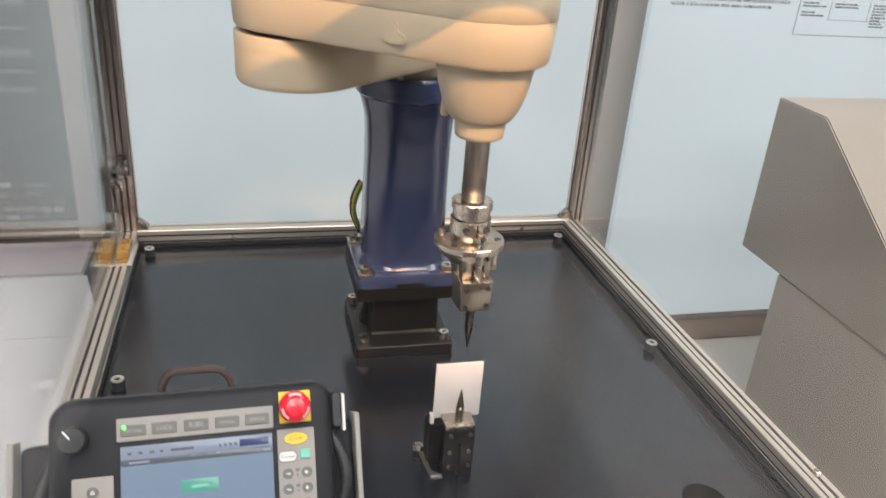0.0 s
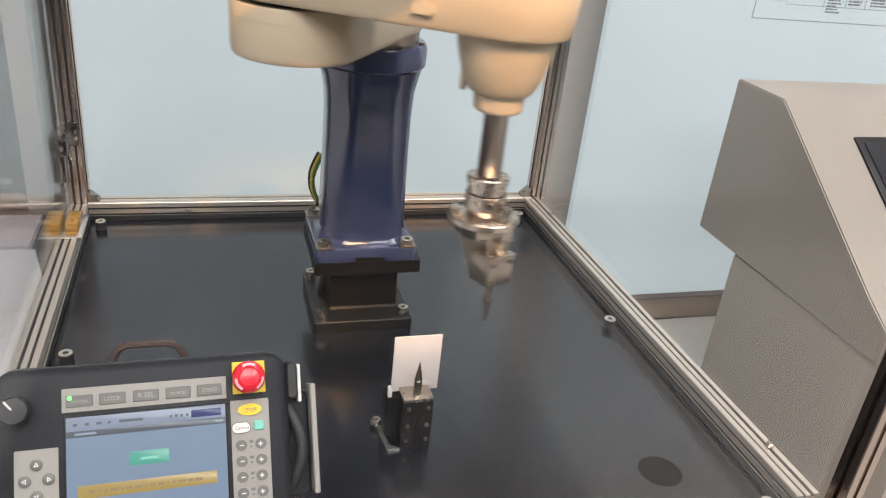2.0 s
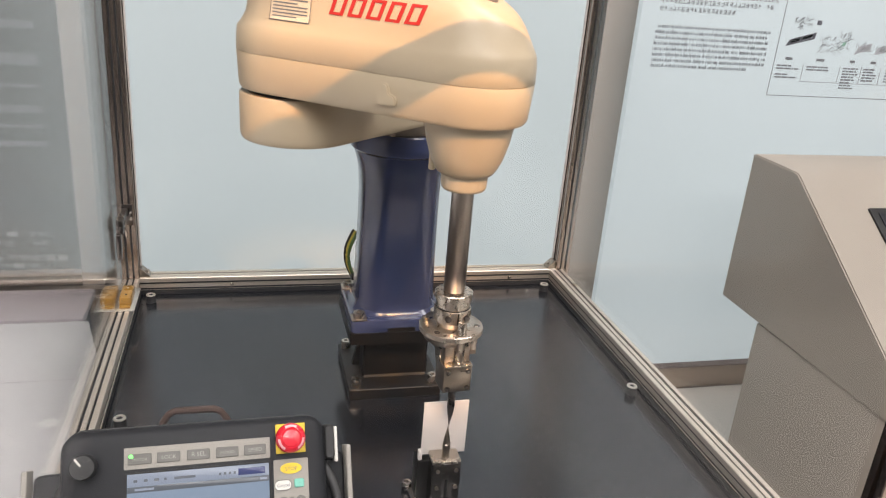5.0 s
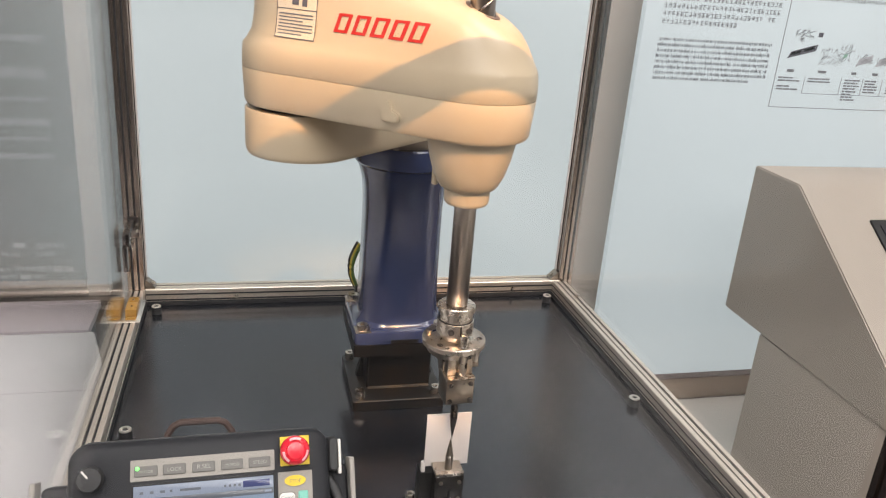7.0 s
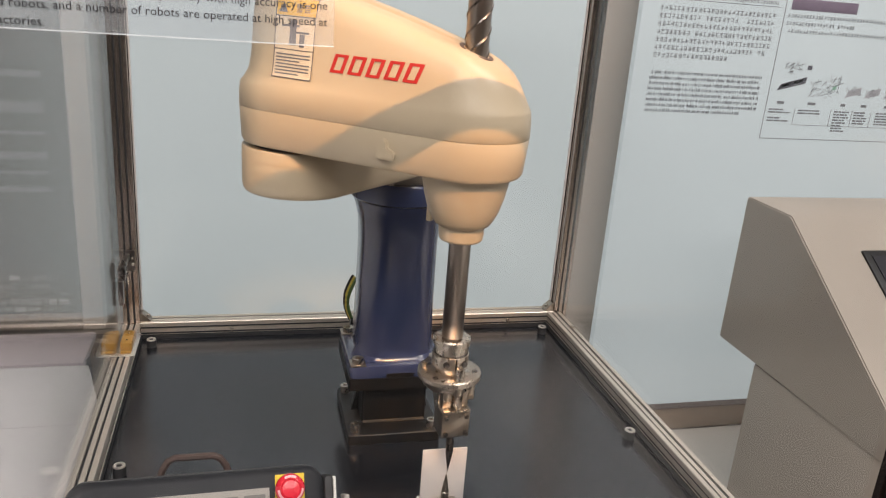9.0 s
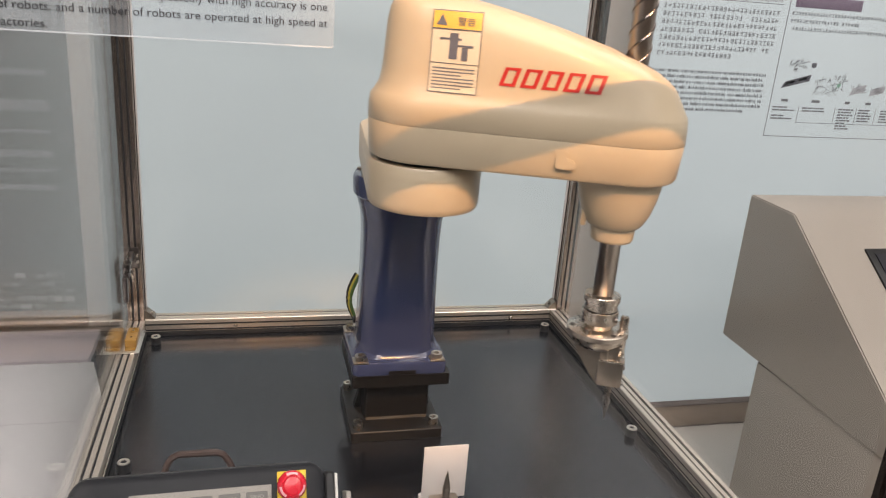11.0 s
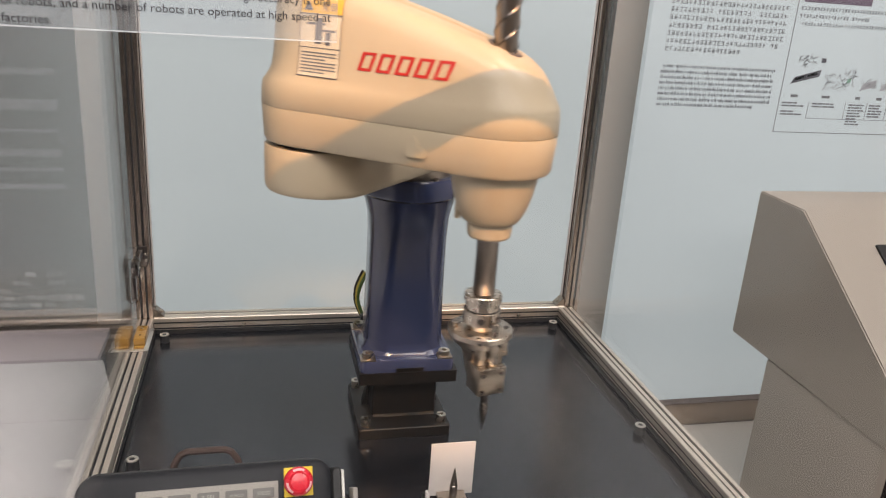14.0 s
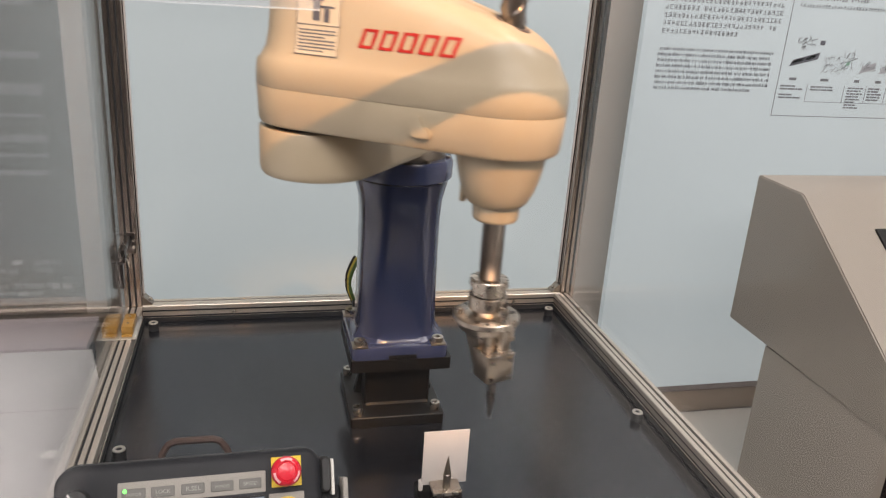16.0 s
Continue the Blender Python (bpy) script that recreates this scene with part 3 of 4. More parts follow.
# Milky strip paints the highlight along the film's lower cut edge.
part("film_edge", box(B(), -0.370, -0.142, Y0 - 0.0030, Y0 - 0.0020, 1.3646, 1.3654), M_FILM_EDGE, sign, "cut edge of the film, its highlight painted milky")
F = lambda x, z: pose(x - 0.0020, Y0 - 0.0032, z + 0.0045, 90, 0, 0)
INK_FILM = mat("black_film_print", (0.03, 0.03, 0.035), 0.5)
words("text_line", "s of robots, and a number of robots are operated at high speed at", 0.0078, F(-0.3345, 1.3725), INK_FILM, film, 0.190, 0.0002)
words("text_line", "factories.", 0.0078, F(-0.3305, 1.3628), INK_FILM, film, 0.0262, 0.0002)
words("text_line", "to be done repeatedly with high accuracy is one", 0.0078, F(-0.2815, 1.3822), INK_FILM, film, 0.137, 0.0002)

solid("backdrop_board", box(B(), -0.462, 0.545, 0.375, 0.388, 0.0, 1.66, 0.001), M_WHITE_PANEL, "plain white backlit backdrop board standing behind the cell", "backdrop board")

# worktop with a round cable hole
HX, HY, HR = 0.27, -0.649, 0.0235
bm = B()
n = 32
q = [(HX + 0.04 * max(-1, min(1, 1.4142 * math.cos(a))), HY + 0.04 * max(-1, min(1, 1.4142 * math.sin(a)))) for a in (2 * math.pi * (i + 0.5) / n for i in range(n))]
c = [(HX + HR * math.cos(a), HY + HR * math.sin(a)) for a in (2 * math.pi * (i + 0.5) / n for i in range(n))]
for z in (T, T - 0.015):
    loft(bm, [[(x, y, z) for x, y in q], [(x, y, z) for x, y in c]], cap=False)
ax, ay = max(p[0] for p in q), max(p[1] for p in q)
bx, by = min(p[0] for p in q), min(p[1] for p in q)
for x0, x1, y0, y1 in ((-0.3695, bx, -0.7355, 0.0295), (ax, 0.3695, -0.7355, 0.0295), (bx, ax, -0.7355, by), (bx, ax, ay, 0.0295)):
    box(bm, x0, x1, y0, y1, T - 0.015, T)
wt = solid("worktop", bm, M_BOARD, "satin black worktop board with a round cable hole", "worktop")
part("hole_liner", loft(B(), [[(x, y, T - 0.0005) for x, y in c], [(x, y, T - 0.3) for x, y in c], [(x * 0.5 + HX * 0.5, y * 0.5 + HY * 0.5, T - 0.3) for x, y in c]], cap=False), M_HOLE, wt, "hole wall coloured near black for the shade inside")
cab = thing("base_cabinet", pose(0, -0.36, 0), "black steel base cabinet under the worktop", "base cabinet")
part("body", box(B(), X0 + 0.021, X1 - 0.021, Y0 + 0.021, Y1 - 0.021, 0.02, 0.48), M_BLACK, cab)
bm = B()
for x0, x1, y0, y1 in ((X0 + 0.021, X1 - 0.021, Y0, Y0 + 0.01), (X0 + 0.021, X1 - 0.021, Y1 - 0.01, Y1), (X0, X0 + 0.01, Y0 + 0.021, Y1 - 0.021), (X1 - 0.01, X1, Y0 + 0.021, Y1 - 0.021)):
    box(bm, x0, x1, y0, y1, 0.05, 0.7996)
part("skirt", bm, M_BLACK, cab)


def cap_screw(x, y, z, r, h, name, label, group):
    """A cap screw with a hexagon socket, standing on its spacer."""
    b = thing(name, pose(x, y, z), label, "bolt", group)
    bm = B()
    loft(bm, [ring(r * 0.93, 0, n=24), ring(r, 0.001, n=24), ring(r, h - 0.0012, n=24), ring(r * 0.92, h, n=24), ring(r * 0.50, h, n=24), ring(r * 0.48, h - 0.006, n=24)])
    part("head", bm, M_BOLT, b, world_space=False)
    bm = turned(B(), [(r * 0.44, h - 0.0058), (r * 0.44, h - 0.005)], n=6)
    part("socket", bm, M_BLACK, b, world_space=False)
    bm = turned(B(), [(r * 1.03, -0.0005), (r * 1.03, h * 0.90)], n=24)
    part("sleeve", bm, M_BLACKRUB, b, "dark rubber sleeve", world_space=False)
    return b


first = cap_screw(-0.35, 0.0, T, 0.0078, 0.014, "bolt", "bright cap screw in a dark sleeve on the worktop", "worktop bolts")
for x, y in ((0.35, 0.0), (-0.35, -0.366), (0.35, -0.366), (0.35, -0.722), (-0.35, -0.722)):
    copy_thing(first, pose(x, y, T))

# door stop with two amber blocks, and the toggle latch above it
ds = thing("door_stop", pose(-0.388, -0.05, 0.83), "amber plastic blocks on a small steel plate", "door stop")
part("plate", box(B(), -0.4215, -0.3635, -0.097, -0.014, 0.8302, 0.8320, 0.0005), M_BOLT, ds)
for x0, x1 in ((-0.4140, -0.3935), (-0.3865, -0.3690)):
    bk = part("block", box(B(), x0, x1, -0.084, -0.034, 0.8321, 0.8470, 0.0018), M_ORANGE, ds, "amber plastic block")
    part("foot", box(B(), x0 + 0.001, x1 - 0.001, -0.091, -0.0842, 0.8321, 0.8355, 0.0008), M_ORANGE, bk)
    for y in (-0.072, -0.046):
        part("screw", turned(B(), [(0.0020, 0.8471), (0.0020, 0.8478), (0.0010, 0.8480)], (x0 + x1) / 2, y, 12), M_STEEL, bk)
la = thing("toggle_latch", pose(-0.388, 0.02, 0.93), "small steel toggle latch on the frame post", "latch")
part("plate", box(B(), -0.3880, -0.3735, 0.0270, 0.0300, 0.926, 0.962, 0.0008), M_DARK_STEEL, la)
part("hook", box(B(), -0.3880, -0.3800, -0.036, 0.027, 0.946, 0.957, 0.002), M_DARK_STEEL, la)
part("pivot", box(B(), -0.3882, -0.3770, -0.052, -0.030, 0.938, 0.962, 0.003), M_DARK_STEEL, la)
bm = box(B(), -0.3880, -0.3800, -0.062, -0.050, 0.900, 0.942, 0.003)
part("lever", bm, M_DARK_STEEL, la)
part("spring_wire", tube(B(), [(-0.386, -0.045, 0.962), (-0.382, -0.044, 0.972), (-0.378, -0.040, 0.962), (-0.376, -0.030, 0.925)], 0.0016), M_STEEL, la)
for z in (0.938, 0.949):
    bm = turned(B(), [(0.0026, 0), (0.0026, 0.0022), (0.0012, 0.003)], n=12)
    bm.transform(pose(-0.3755, 0.0268, z, 90, 0, 0))
    part("screw", bm, M_STEEL, la)

# brown pull handle on the worktop
ph = thing("pull_handle", pose(-0.26, -0.376, T), "brown U-shaped pull handle on the worktop", "handle")
part("bar", tube(B(), [(-0.301, -0.376, T), (-0.298, -0.376, T + 0.010), (-0.291, -0.376, T + 0.021), (-0.283, -0.376, T + 0.025), (-0.237, -0.376, T + 0.025), (-0.229, -0.376, T + 0.021), (-0.222, -0.376, T + 0.010), (-0.219, -0.376, T)], 0.0045), M_BRONZE, ph)

# ---- pin and card jig ----
jig = thing("pin_jig", pose(0.016, -0.56, T), "dark polished block stand holding an upright pointed pin", "jig")
part("block", box(B(), 0.0, 0.032, -0.573, -0.5515, T, 0.8615, 0.0012), M_SMOKE, jig)
part("rear_block", box(B(), -0.013, 0.029, -0.5513, -0.531, T, 0.852, 0.0012), M_BLACK, jig)
part("cap", box(B(), -0.001, 0.031, -0.5745, -0.551, 0.8617, 0.8655, 0.0006), M_STEEL, jig)
part("slot", box(B(), 0.0145, 0.0175, -0.5738, -0.5728, T, 0.842, 0.0002), M_BLACK, jig)
for x in (0.0055, 0.0265):
    for z in (0.812, 0.831, 0.853):
        bm = turned(B(), [(0.0024, 0), (0.0024, 0.0015), (0.0013, 0.002)], n=12)
        bm.transform(pose(x, -0.573, z, 90, 0, 0))
        part("screw", bm, M_NICKEL, jig)
part("foot", prism(B(), [(-0.019, -0.526), (-0.0132, -0.573), (-0.0005, -0.5735), (-0.0005, -0.573), (-0.0105, -0.566), (-0.0135, -0.53), (-0.0135, -0.52), (-0.019, -0.52)], T, T + 0.003, "z"), M_BOLT, jig, "bent steel foot plate")
part("foot_bolt", loft(B(), [ring(0.0055, T + 0.003, -0.0185, -0.531, 20), ring(0.0055, T + 0.010, -0.0185, -0.531, 20), ring(0.0027, T + 0.010, -0.0185, -0.531, 20), ring(0.0027, T + 0.005, -0.0185, -0.531, 20)]), M_STEEL, jig)
PINX, PINY, PINZ = 0.0150, -0.5645, 0.9050
part("pin", turned(B(), [(0.0043, 0.8656), (0.0043, 0.883), (0.0038, 0.8835), (0.0038, 0.8850), (0.0030, 0.8905), (0.0016, 0.8985), (0.0003, PINZ)], PINX, PINY, 24), M_NICKEL, jig, "ground steel pin with a sharp point")
card = thing("card", pose(0.016, -0.548, 0.862), "upright white card behind the pin", "card")
bm = box(B(), -0.0252, 0.0252, -0.0009, 0.0009, 0.0, 0.0670, 0.0003)
bm.transform(pose(0.0158, -0.5495, 0.8600, 0, 0, 0))
part("sheet", bm, M_CARD, card)
part("clip", box(B(), -0.0120, -0.0075, -0.5505, -0.545, 0.8523, 0.8650, 0.0008), M_CARD, card)

# ---- the robot ----
JX, JY = 0.004, -0.277
L1, L2 = 0.195, 0.204
robot = thing("industrial_robot", pose(JX, JY, T), "blue and cream four-axis robot arm on a black pedestal", "robot arm")
FX, FY = 0.005, -0.272
bm = loft(B(), [rounded(0.130 - dw, 0.136 - dw, 0.004, z, 0.004, -0.270) for dw, z in ((0, T + 0.0003), (0, T + 0.0145), (0.002, T + 0.0155))])
ped = part("pedestal_plate", bm, M_BLACK, robot)
bm = loft(B(), [rounded(0.092, 0.082, 0.004, z, 0.008, -0.262) for z in (T + 0.0156, 0.8834)])
part("pedestal_neck", bm, M_BLACK, robot)
for x in (-1, 1):
    bm = prism(B(), [(0.008 + x * 0.0461, T + 0.0157), (0.008 + x * 0.056, T + 0.0157), (0.008 + x * 0.0461, T + 0.060)], -0.268, -0.256, "y")
    part("gusset", bm, M_BLACK, robot, "black welded gusset")
bm = prism(B(), [(-0.3032, T + 0.0157), (-0.3062, T + 0.0157), (-0.3032, T + 0.0185)], -0.036, 0.052)
part("weld_fillet", bm, M_BLACK, robot, "dull welded seam")
bm = loft(B(), [rounded(0.136, 0.128, 0.003, z, 0.006, -0.271) for z in (0.8835, 0.9005)])
part("adapter_plate", bm, M_BLACK, robot)
bm = loft(B(), [rounded(w, d, r, z, 0.0045, -0.271) for w, d, r, z in ((0.131, 0.126, 0.010, 0.9007), (0.131, 0.126, 0.010, 0.9155), (0.127, 0.122, 0.010, 0.9190))])
fl = part("flange", bm, M_BLUE, robot, "blue painted foot flange")
part("notch", box(B(), -0.012, 0.026, -0.3345, -0.3338, 0.9010, 0.9070), M_BLACK, fl, "dark notch in the flange's edge")
prof = ((0.120, 0.108, 0.036, 0.9188), (0.112, 0.098, 0.036, 0.924), (0.109, 0.095, 0.036, 0.936), (0.107, 0.094, 0.037, 0.98), (0.105, 0.095, 0.038, 1.04), (0.105, 0.098, 0.040, 1.085),
        (0.109, 0.106, 0.046, 1.112), (0.117, 0.116, 0.052, 1.129), (0.1250, 0.1250, 0.0620, 1.140))
bm = loft(B(), [rounded(w, d, r, z, JX + (FX - JX) * (1.140 - z) / 0.224, JY + (-0.270 - JY) * (1.140 - z) / 0.224, n=10) for w, d, r, z in prof])
column = part("column", bm, M_BLUE, robot, "glossy deep blue column")
part("collar", turned(B(), [(0.0625, 1.1401), (0.0662, 1.1435), (0.0668, 1.164), (0.064, 1.1690)], JX, JY, 48), M_BLUE, robot)
for k in range(8):
    a = radians(22.5 + 45 * k)
    part("collar_bolt", turned(B(), [(0.0035, 1.1690), (0.0035, 1.1712), (0.0018, 1.1716)], JX + 0.0600 * math.cos(a), JY + 0.0600 * math.sin(a), 12), M_NICKEL, robot)
part("bearing_ring", turned(B(), [(0.056, 1.1691), (0.056, 1.1845)], JX, JY, 48), M_NICKEL, robot)
for x, y in ((-0.050, -0.323), (0.056, -0.323), (-0.051, -0.222), (0.057, -0.222)):
    lug = part("lug", box(B(), x - 0.0105, x + 0.0105, y - 0.0105, y + 0.0105, 0.9180, 0.9202, 0.0008), M_NICKEL, fl, "bare machined bolt pad")
    part("bolt", loft(B(), [ring(0.0078, z0, x, y, 24) if k else ring(0.0035, z0, x, y, 24) for k, z0 in ((1, 0.9203), (1, 0.9270), (0, 0.9270), (0, 0.922))]), M_STEEL, fl)
for x, y in ((-0.050, -0.325), (0.058, -0.325), (-0.051, -0.214), (0.058, -0.214)):
    part("bolt", loft(B(), [ring(0.0068, z0, x, y, 24) if k else ring(0.0031, z0, x, y, 24) for k, z0 in ((1, T + 0.0157), (1, T + 0.027), (0, T + 0.027), (0, T + 0.021))]), M_STEEL, ped)
for k in range(3):
    y, x = -0.196 + 0.006 * k, -0.043 - 0.002 * k
    pts = [(x + 0.006 - 0.012 * math.sin(math.pi * i / 10), y, 0.918 + 0.075 * i / 10) for i in range(11)]
    part("cable", tube(B(), pts, 0.0024), (M_CABLE_G, M_CABLE_Y, M_BLACKRUB)[k], robot, ("green sleeved cable", "yellow-green cable", "black cable")[k])
part("connector_block", box(B(), -0.045, 0.055, -0.2075, -0.1925, 0.9007, 0.93, 0.002), M_BLACK, robot)

# first link: turns about the column
ZL, ZH = 1.184, 1.2335
bm = loft(B(), [stadium(a, a, L1, z) for a, z in ((0.055, ZL), (0.0578, ZL + 0.0008), (0.0592, ZL + 0.003), (0.0602, ZL + 0.008), (0.0605, ZH - 0.002), (0.059, ZH))])
link1 = part("first_link", bm, M_CREAM, robot, "cream painted lower link")
bm = box(B(), -0.02, 0.13, -0.03, 0.03, ZL - 0.0035, ZL + 0.0002, 0.001)
part("belly_plate", bm, M_CREAM, link1)
part("seam", loft(B(), [stadium(0.0607, 0.0607, L1, z) for z in (ZH - 0.0130, ZH - 0.0124)]), M_CREAM, link1, "fine moulding seam")
bm = turned(B(), [(0.05, ZH + 0.0003), (0.05, ZH + 0.0032)], L1, 0, 40)
part("joint_gap", bm, M_BLACK, link1, "dark joint gap ring")
bm = box(B(), 0.235, 0.250, -0.02, 0.02, ZH - 0.028, ZH - 0.006, 0.002)
part("stop", bm, M_NICKEL, link1)

# second link: tray, cover, nose cone
ZS = 1.2755
TIP = L2
link2 = part("second_link", loft(B(), [stadium(a, b, TIP, z) for a, b, z in ((0.055, 0.049, ZH + 0.0035), (0.0585, 0.0525, ZH + 0.0045), (0.0605, 0.0548, ZH + 0.008), (0.0625, 0.0578, ZS - 0.0008), (0.0622, 0.0575, ZS - 0.0001))]), M_CREAM, robot, "cream painted forearm tray")


def crest(x, y=0.0):
    """Height of the cover's ridge along the arm."""
    if x < 0.02:
        return 1.399
    if x < 0.17:
        u = (x - 0.02) / 0.15
        return 1.399 - 0.035 * (u ** 1.3)
    u = (x - 0.17) / 0.08
    return 1.364 - 0.022 * u - 0.012 * u * u


loops = [stadium(0.0622, 0.0575, TIP, ZS + 0.0001), stadium(0.0627, 0.0580, TIP, ZS + 0.0008), stadium(0.0625, 0.0578, TIP, ZS + 0.014), stadium(0.0615, 0.0568, TIP, ZS + 0.024)]
base = ZS + 0.026
for a, b, s in ((0.058, 0.0560, 0.02), (0.0525, 0.0545, 0.12), (0.0500, 0.0520, 0.28), (0.0485, 0.0485, 0.5), (0.0470, 0.0440, 0.72), (0.0445, 0.0390, 0.86), (0.040, 0.032, 0.945), (0.032, 0.023, 0.985), (0.012, 0.006, 1.0)):
    loops.append(stadium(a, b, TIP, lambda x, y, s=s: base + s * (crest(x) - base)))
cover = part("cover", loft(B(), loops), M_CREAM, link2, "cream painted rounded cover")
part("nose_cone", turned(B(), [(0.0440, ZH + 0.0033), (0.0428, ZH - 0.004), (0.0402, ZH - 0.018), (0.0355, ZH - 0.034), (0.0305, ZH - 0.044), (0.0280, ZH - 0.0475), (0.0255, ZH - 0.0490), (0.0232, ZH - 0.0500), (0.0225, 1.1720), (0.0220, 1.1695), (0.0205, 1.1680), (0.014, 1.1678)], TIP, 0, 48), M_CREAM, link2, "cream tapered nose")
bm = B()
heart = [(0.1365, 1.2515), (0.1380, 1.2490), (0.1410, 1.2482), (0.1525, 1.2482), (0.1555, 1.2495), (0.1568, 1.2525), (0.1562, 1.2560), (0.1535, 1.2585), (0.1500, 1.2592), (0.1488, 1.2610), (0.1485, 1.2650), (0.1465, 1.2680), (0.1430, 1.2690), (0.1390, 1.2680), (0.1370, 1.2650)]
prism(bm, heart, -0.0612, -0.055, "y")
bmesh.ops.bevel(bm, geom=[e for e in bm.edges if all(v.co.y < -0.061 for v in e.verts)], offset=0.0014, segments=2, affect="EDGES")
part("vent_boss", bm, M_CREAM, link2)
part("under_plate", box(B(), 0.07, 0.135, -0.04, 0.04, ZH + 0.0015, ZH + 0.0034, 0.0008), M_CREAM, link2)
part("nose_tab", box(B(), TIP - 0.0345, TIP - 0.0285, -0.0130, -0.0070, 1.1830, 1.2000, 0.0015), M_CREAM, link2, "small cream tab on the nose")
# Flush brown ring paints the shade of the recess round the shaft.
bm = turned(B(), [(0.0165, crest(TIP) - 0.012), (0.0165, crest(TIP) + 0.0001), (0.0160, crest(TIP) + 0.0003), (0.0124, crest(TIP) + 0.0001), (0.0122, crest(TIP) - 0.01)], TIP, 0, 32)
for v in bm.verts:
    v.co.z += crest(v.co.x) - crest(TIP) - 4.0 * v.co.y ** 2
part("shaft_bush", bm, M_BRONZE, link2, "brown ring coloured as the shaded recess round the shaft")

def on_side(u, z):
    """A point on the cover's near flank, u along the arm."""
    s = (z - base) / (crest(u) - base)
    rows = ((0.02, 0.058, 0.0560), (0.12, 0.0525, 0.0545), (0.28, 0.0500, 0.0520), (0.5, 0.0485, 0.0485), (0.72, 0.0470, 0.0440), (0.86, 0.0445, 0.0390), (0.945, 0.040, 0.032))
    w0, w1 = rows[0][1:]
    for (s0, a0, b0), (s1, a1, b1) in zip(rows, rows[1:]):
        if s0 <= s <= s1:
            k = (s - s0) / (s1 - s0)
            w0, w1 = a0 + (a1 - a0) * k, b0 + (b1 - b0) * k
    return Vector((u, -(w0 + (w1 - w0) * u / TIP) / math.cos(math.asin((w0 - w1) / TIP)), z))


def decal(bm, u0, u1, z0, z1, lift, lean=0.0):
    nu, nz = 6, max(2, round((z1 - z0) / 0.005))
    grid = []
    for j in range(nz + 1):
        z = z0 + (z1 - z0) * j / nz
        grid.append([bm.verts.new(on_side(u0 + (u1 - u0) * i / nu + lean * (z - z0), z) + Vector((0, -lift, 0))) for i in range(nu + 1)])
    for j in range(nz):
        for i in range(nu):
            bm.faces.new((grid[j][i], grid[j][i + 1], grid[j + 1][i + 1], grid[j + 1][i]))
    return bm


LG = 0.0750
for k in range(5):
    u, w, h, z = LG + k * 0.0202, 0.0155, 0.0175, 1.3215
    bm = decal(B(), u, u + 0.0040, z, z + h, 0.0006, 0.3)
    decal(bm, u + w - 0.0040, u + w, z, z + h, 0.0006, 0.3)
    decal(bm, u + 0.0040, u + w - 0.0040, z, z + 0.0026, 0.0006, 0.3)
    decal(bm, u + 0.0040 + 0.0045, u + w - 0.0040 + 0.0045, z + h - 0.0026, z + h, 0.0006, 0.3)
    part("logo_block", bm, M_REDPRINT, cover, "red brand mark block")
LU = 0.0068
LBL = part("warning_label", decal(B(), LU, LU + 0.048, 1.3103, 1.3863, 0.0004), mat("label_cream", (0.60, 0.51, 0.385), 0.45), cover, "warning label with amber header and fine print")
part("label_header", decal(B(), LU + 0.001, LU + 0.047, 1.3698, 1.3853, 0.0008), M_AMBERPRINT, cover)
bm = B()
bm.faces.new([bm.verts.new(on_side(u, z) + Vector((0, -0.0013, 0))) for u, z in ((LU + 0.004, 1.3725), (LU + 0.0145, 1.3725), (LU + 0.00925, 1.3825))])
part("label_sign", bm, M_INK, cover, "black warning triangle")
p0, p1, p2 = on_side(LU + 0.024, 1.3735), on_side(LU + 0.044, 1.3735), on_side(LU + 0.024, 1.3815)
ex, ey = (p1 - p0).normalized(), (p2 - p0).normalized()
m = Matrix((ex, ey, ex.cross(ey))).transposed().to_4x4()
m.translation = p0 + Vector((0, -0.0016, 0))
words("label_word", "\u8b66\u544a", 0.0085, m, M_INK, cover, 0.017)
for u0, u1, z0, z1 in ((0, 0.0008, 1.3103, 1.3863), (0.0472, 0.048, 1.3103, 1.3863), (0.0008, 0.0472, 1.3103, 1.3111), (0.0008, 0.0472, 1.3855, 1.3863), (0.0008, 0.0472, 1.3686, 1.3694)):
    part("label_border", decal(B(), LU + u0, LU + u1, z0, z1, 0.0010), M_INK, cover)
part("label_picture", decal(B(), LU + 0.008, LU + 0.029, 1.3592, 1.3612, 0.0008, 0.3), M_INK, cover, "plain dark shape")
part("label_picture", decal(B(), LU + 0.026, LU + 0.041, 1.3532, 1.3552, 0.0008, -0.2), M_INK, cover, "plain dark shape")
part("label_picture", decal(B(), LU + 0.018, LU + 0.026, 1.3418, 1.3658, 0.0008), M_INK, cover, "plain dark shape")
part("label_picture", decal(B(), LU + 0.030, LU + 0.036, 1.3408, 1.3528, 0.0008), M_INK, cover, "plain dark shape")
for i in range(7):
    part("label_line", decal(B(), LU + 0.003, LU + 0.044 - (0.012 if i in (2, 6) else 0), 1.3323 - i * 0.0031, 1.3336 - i * 0.0031, 0.0008), M_INK_LIGHT, cover)
part("label_rule", decal(B(), LU + 0.001, LU + 0.047, 1.3373, 1.3380, 0.0008), M_INK, cover)

# shaft with its tool: origin on the axis, height zero at the needle's tip
spindle = part("shaft", turned(B(), [(0.0100, 0.128), (0.0108, 0.129), (0.0108, 0.529), (0.0095, 0.521)], n=40), M_SHAFT, robot, "ground steel spindle shaft")
bm = B()
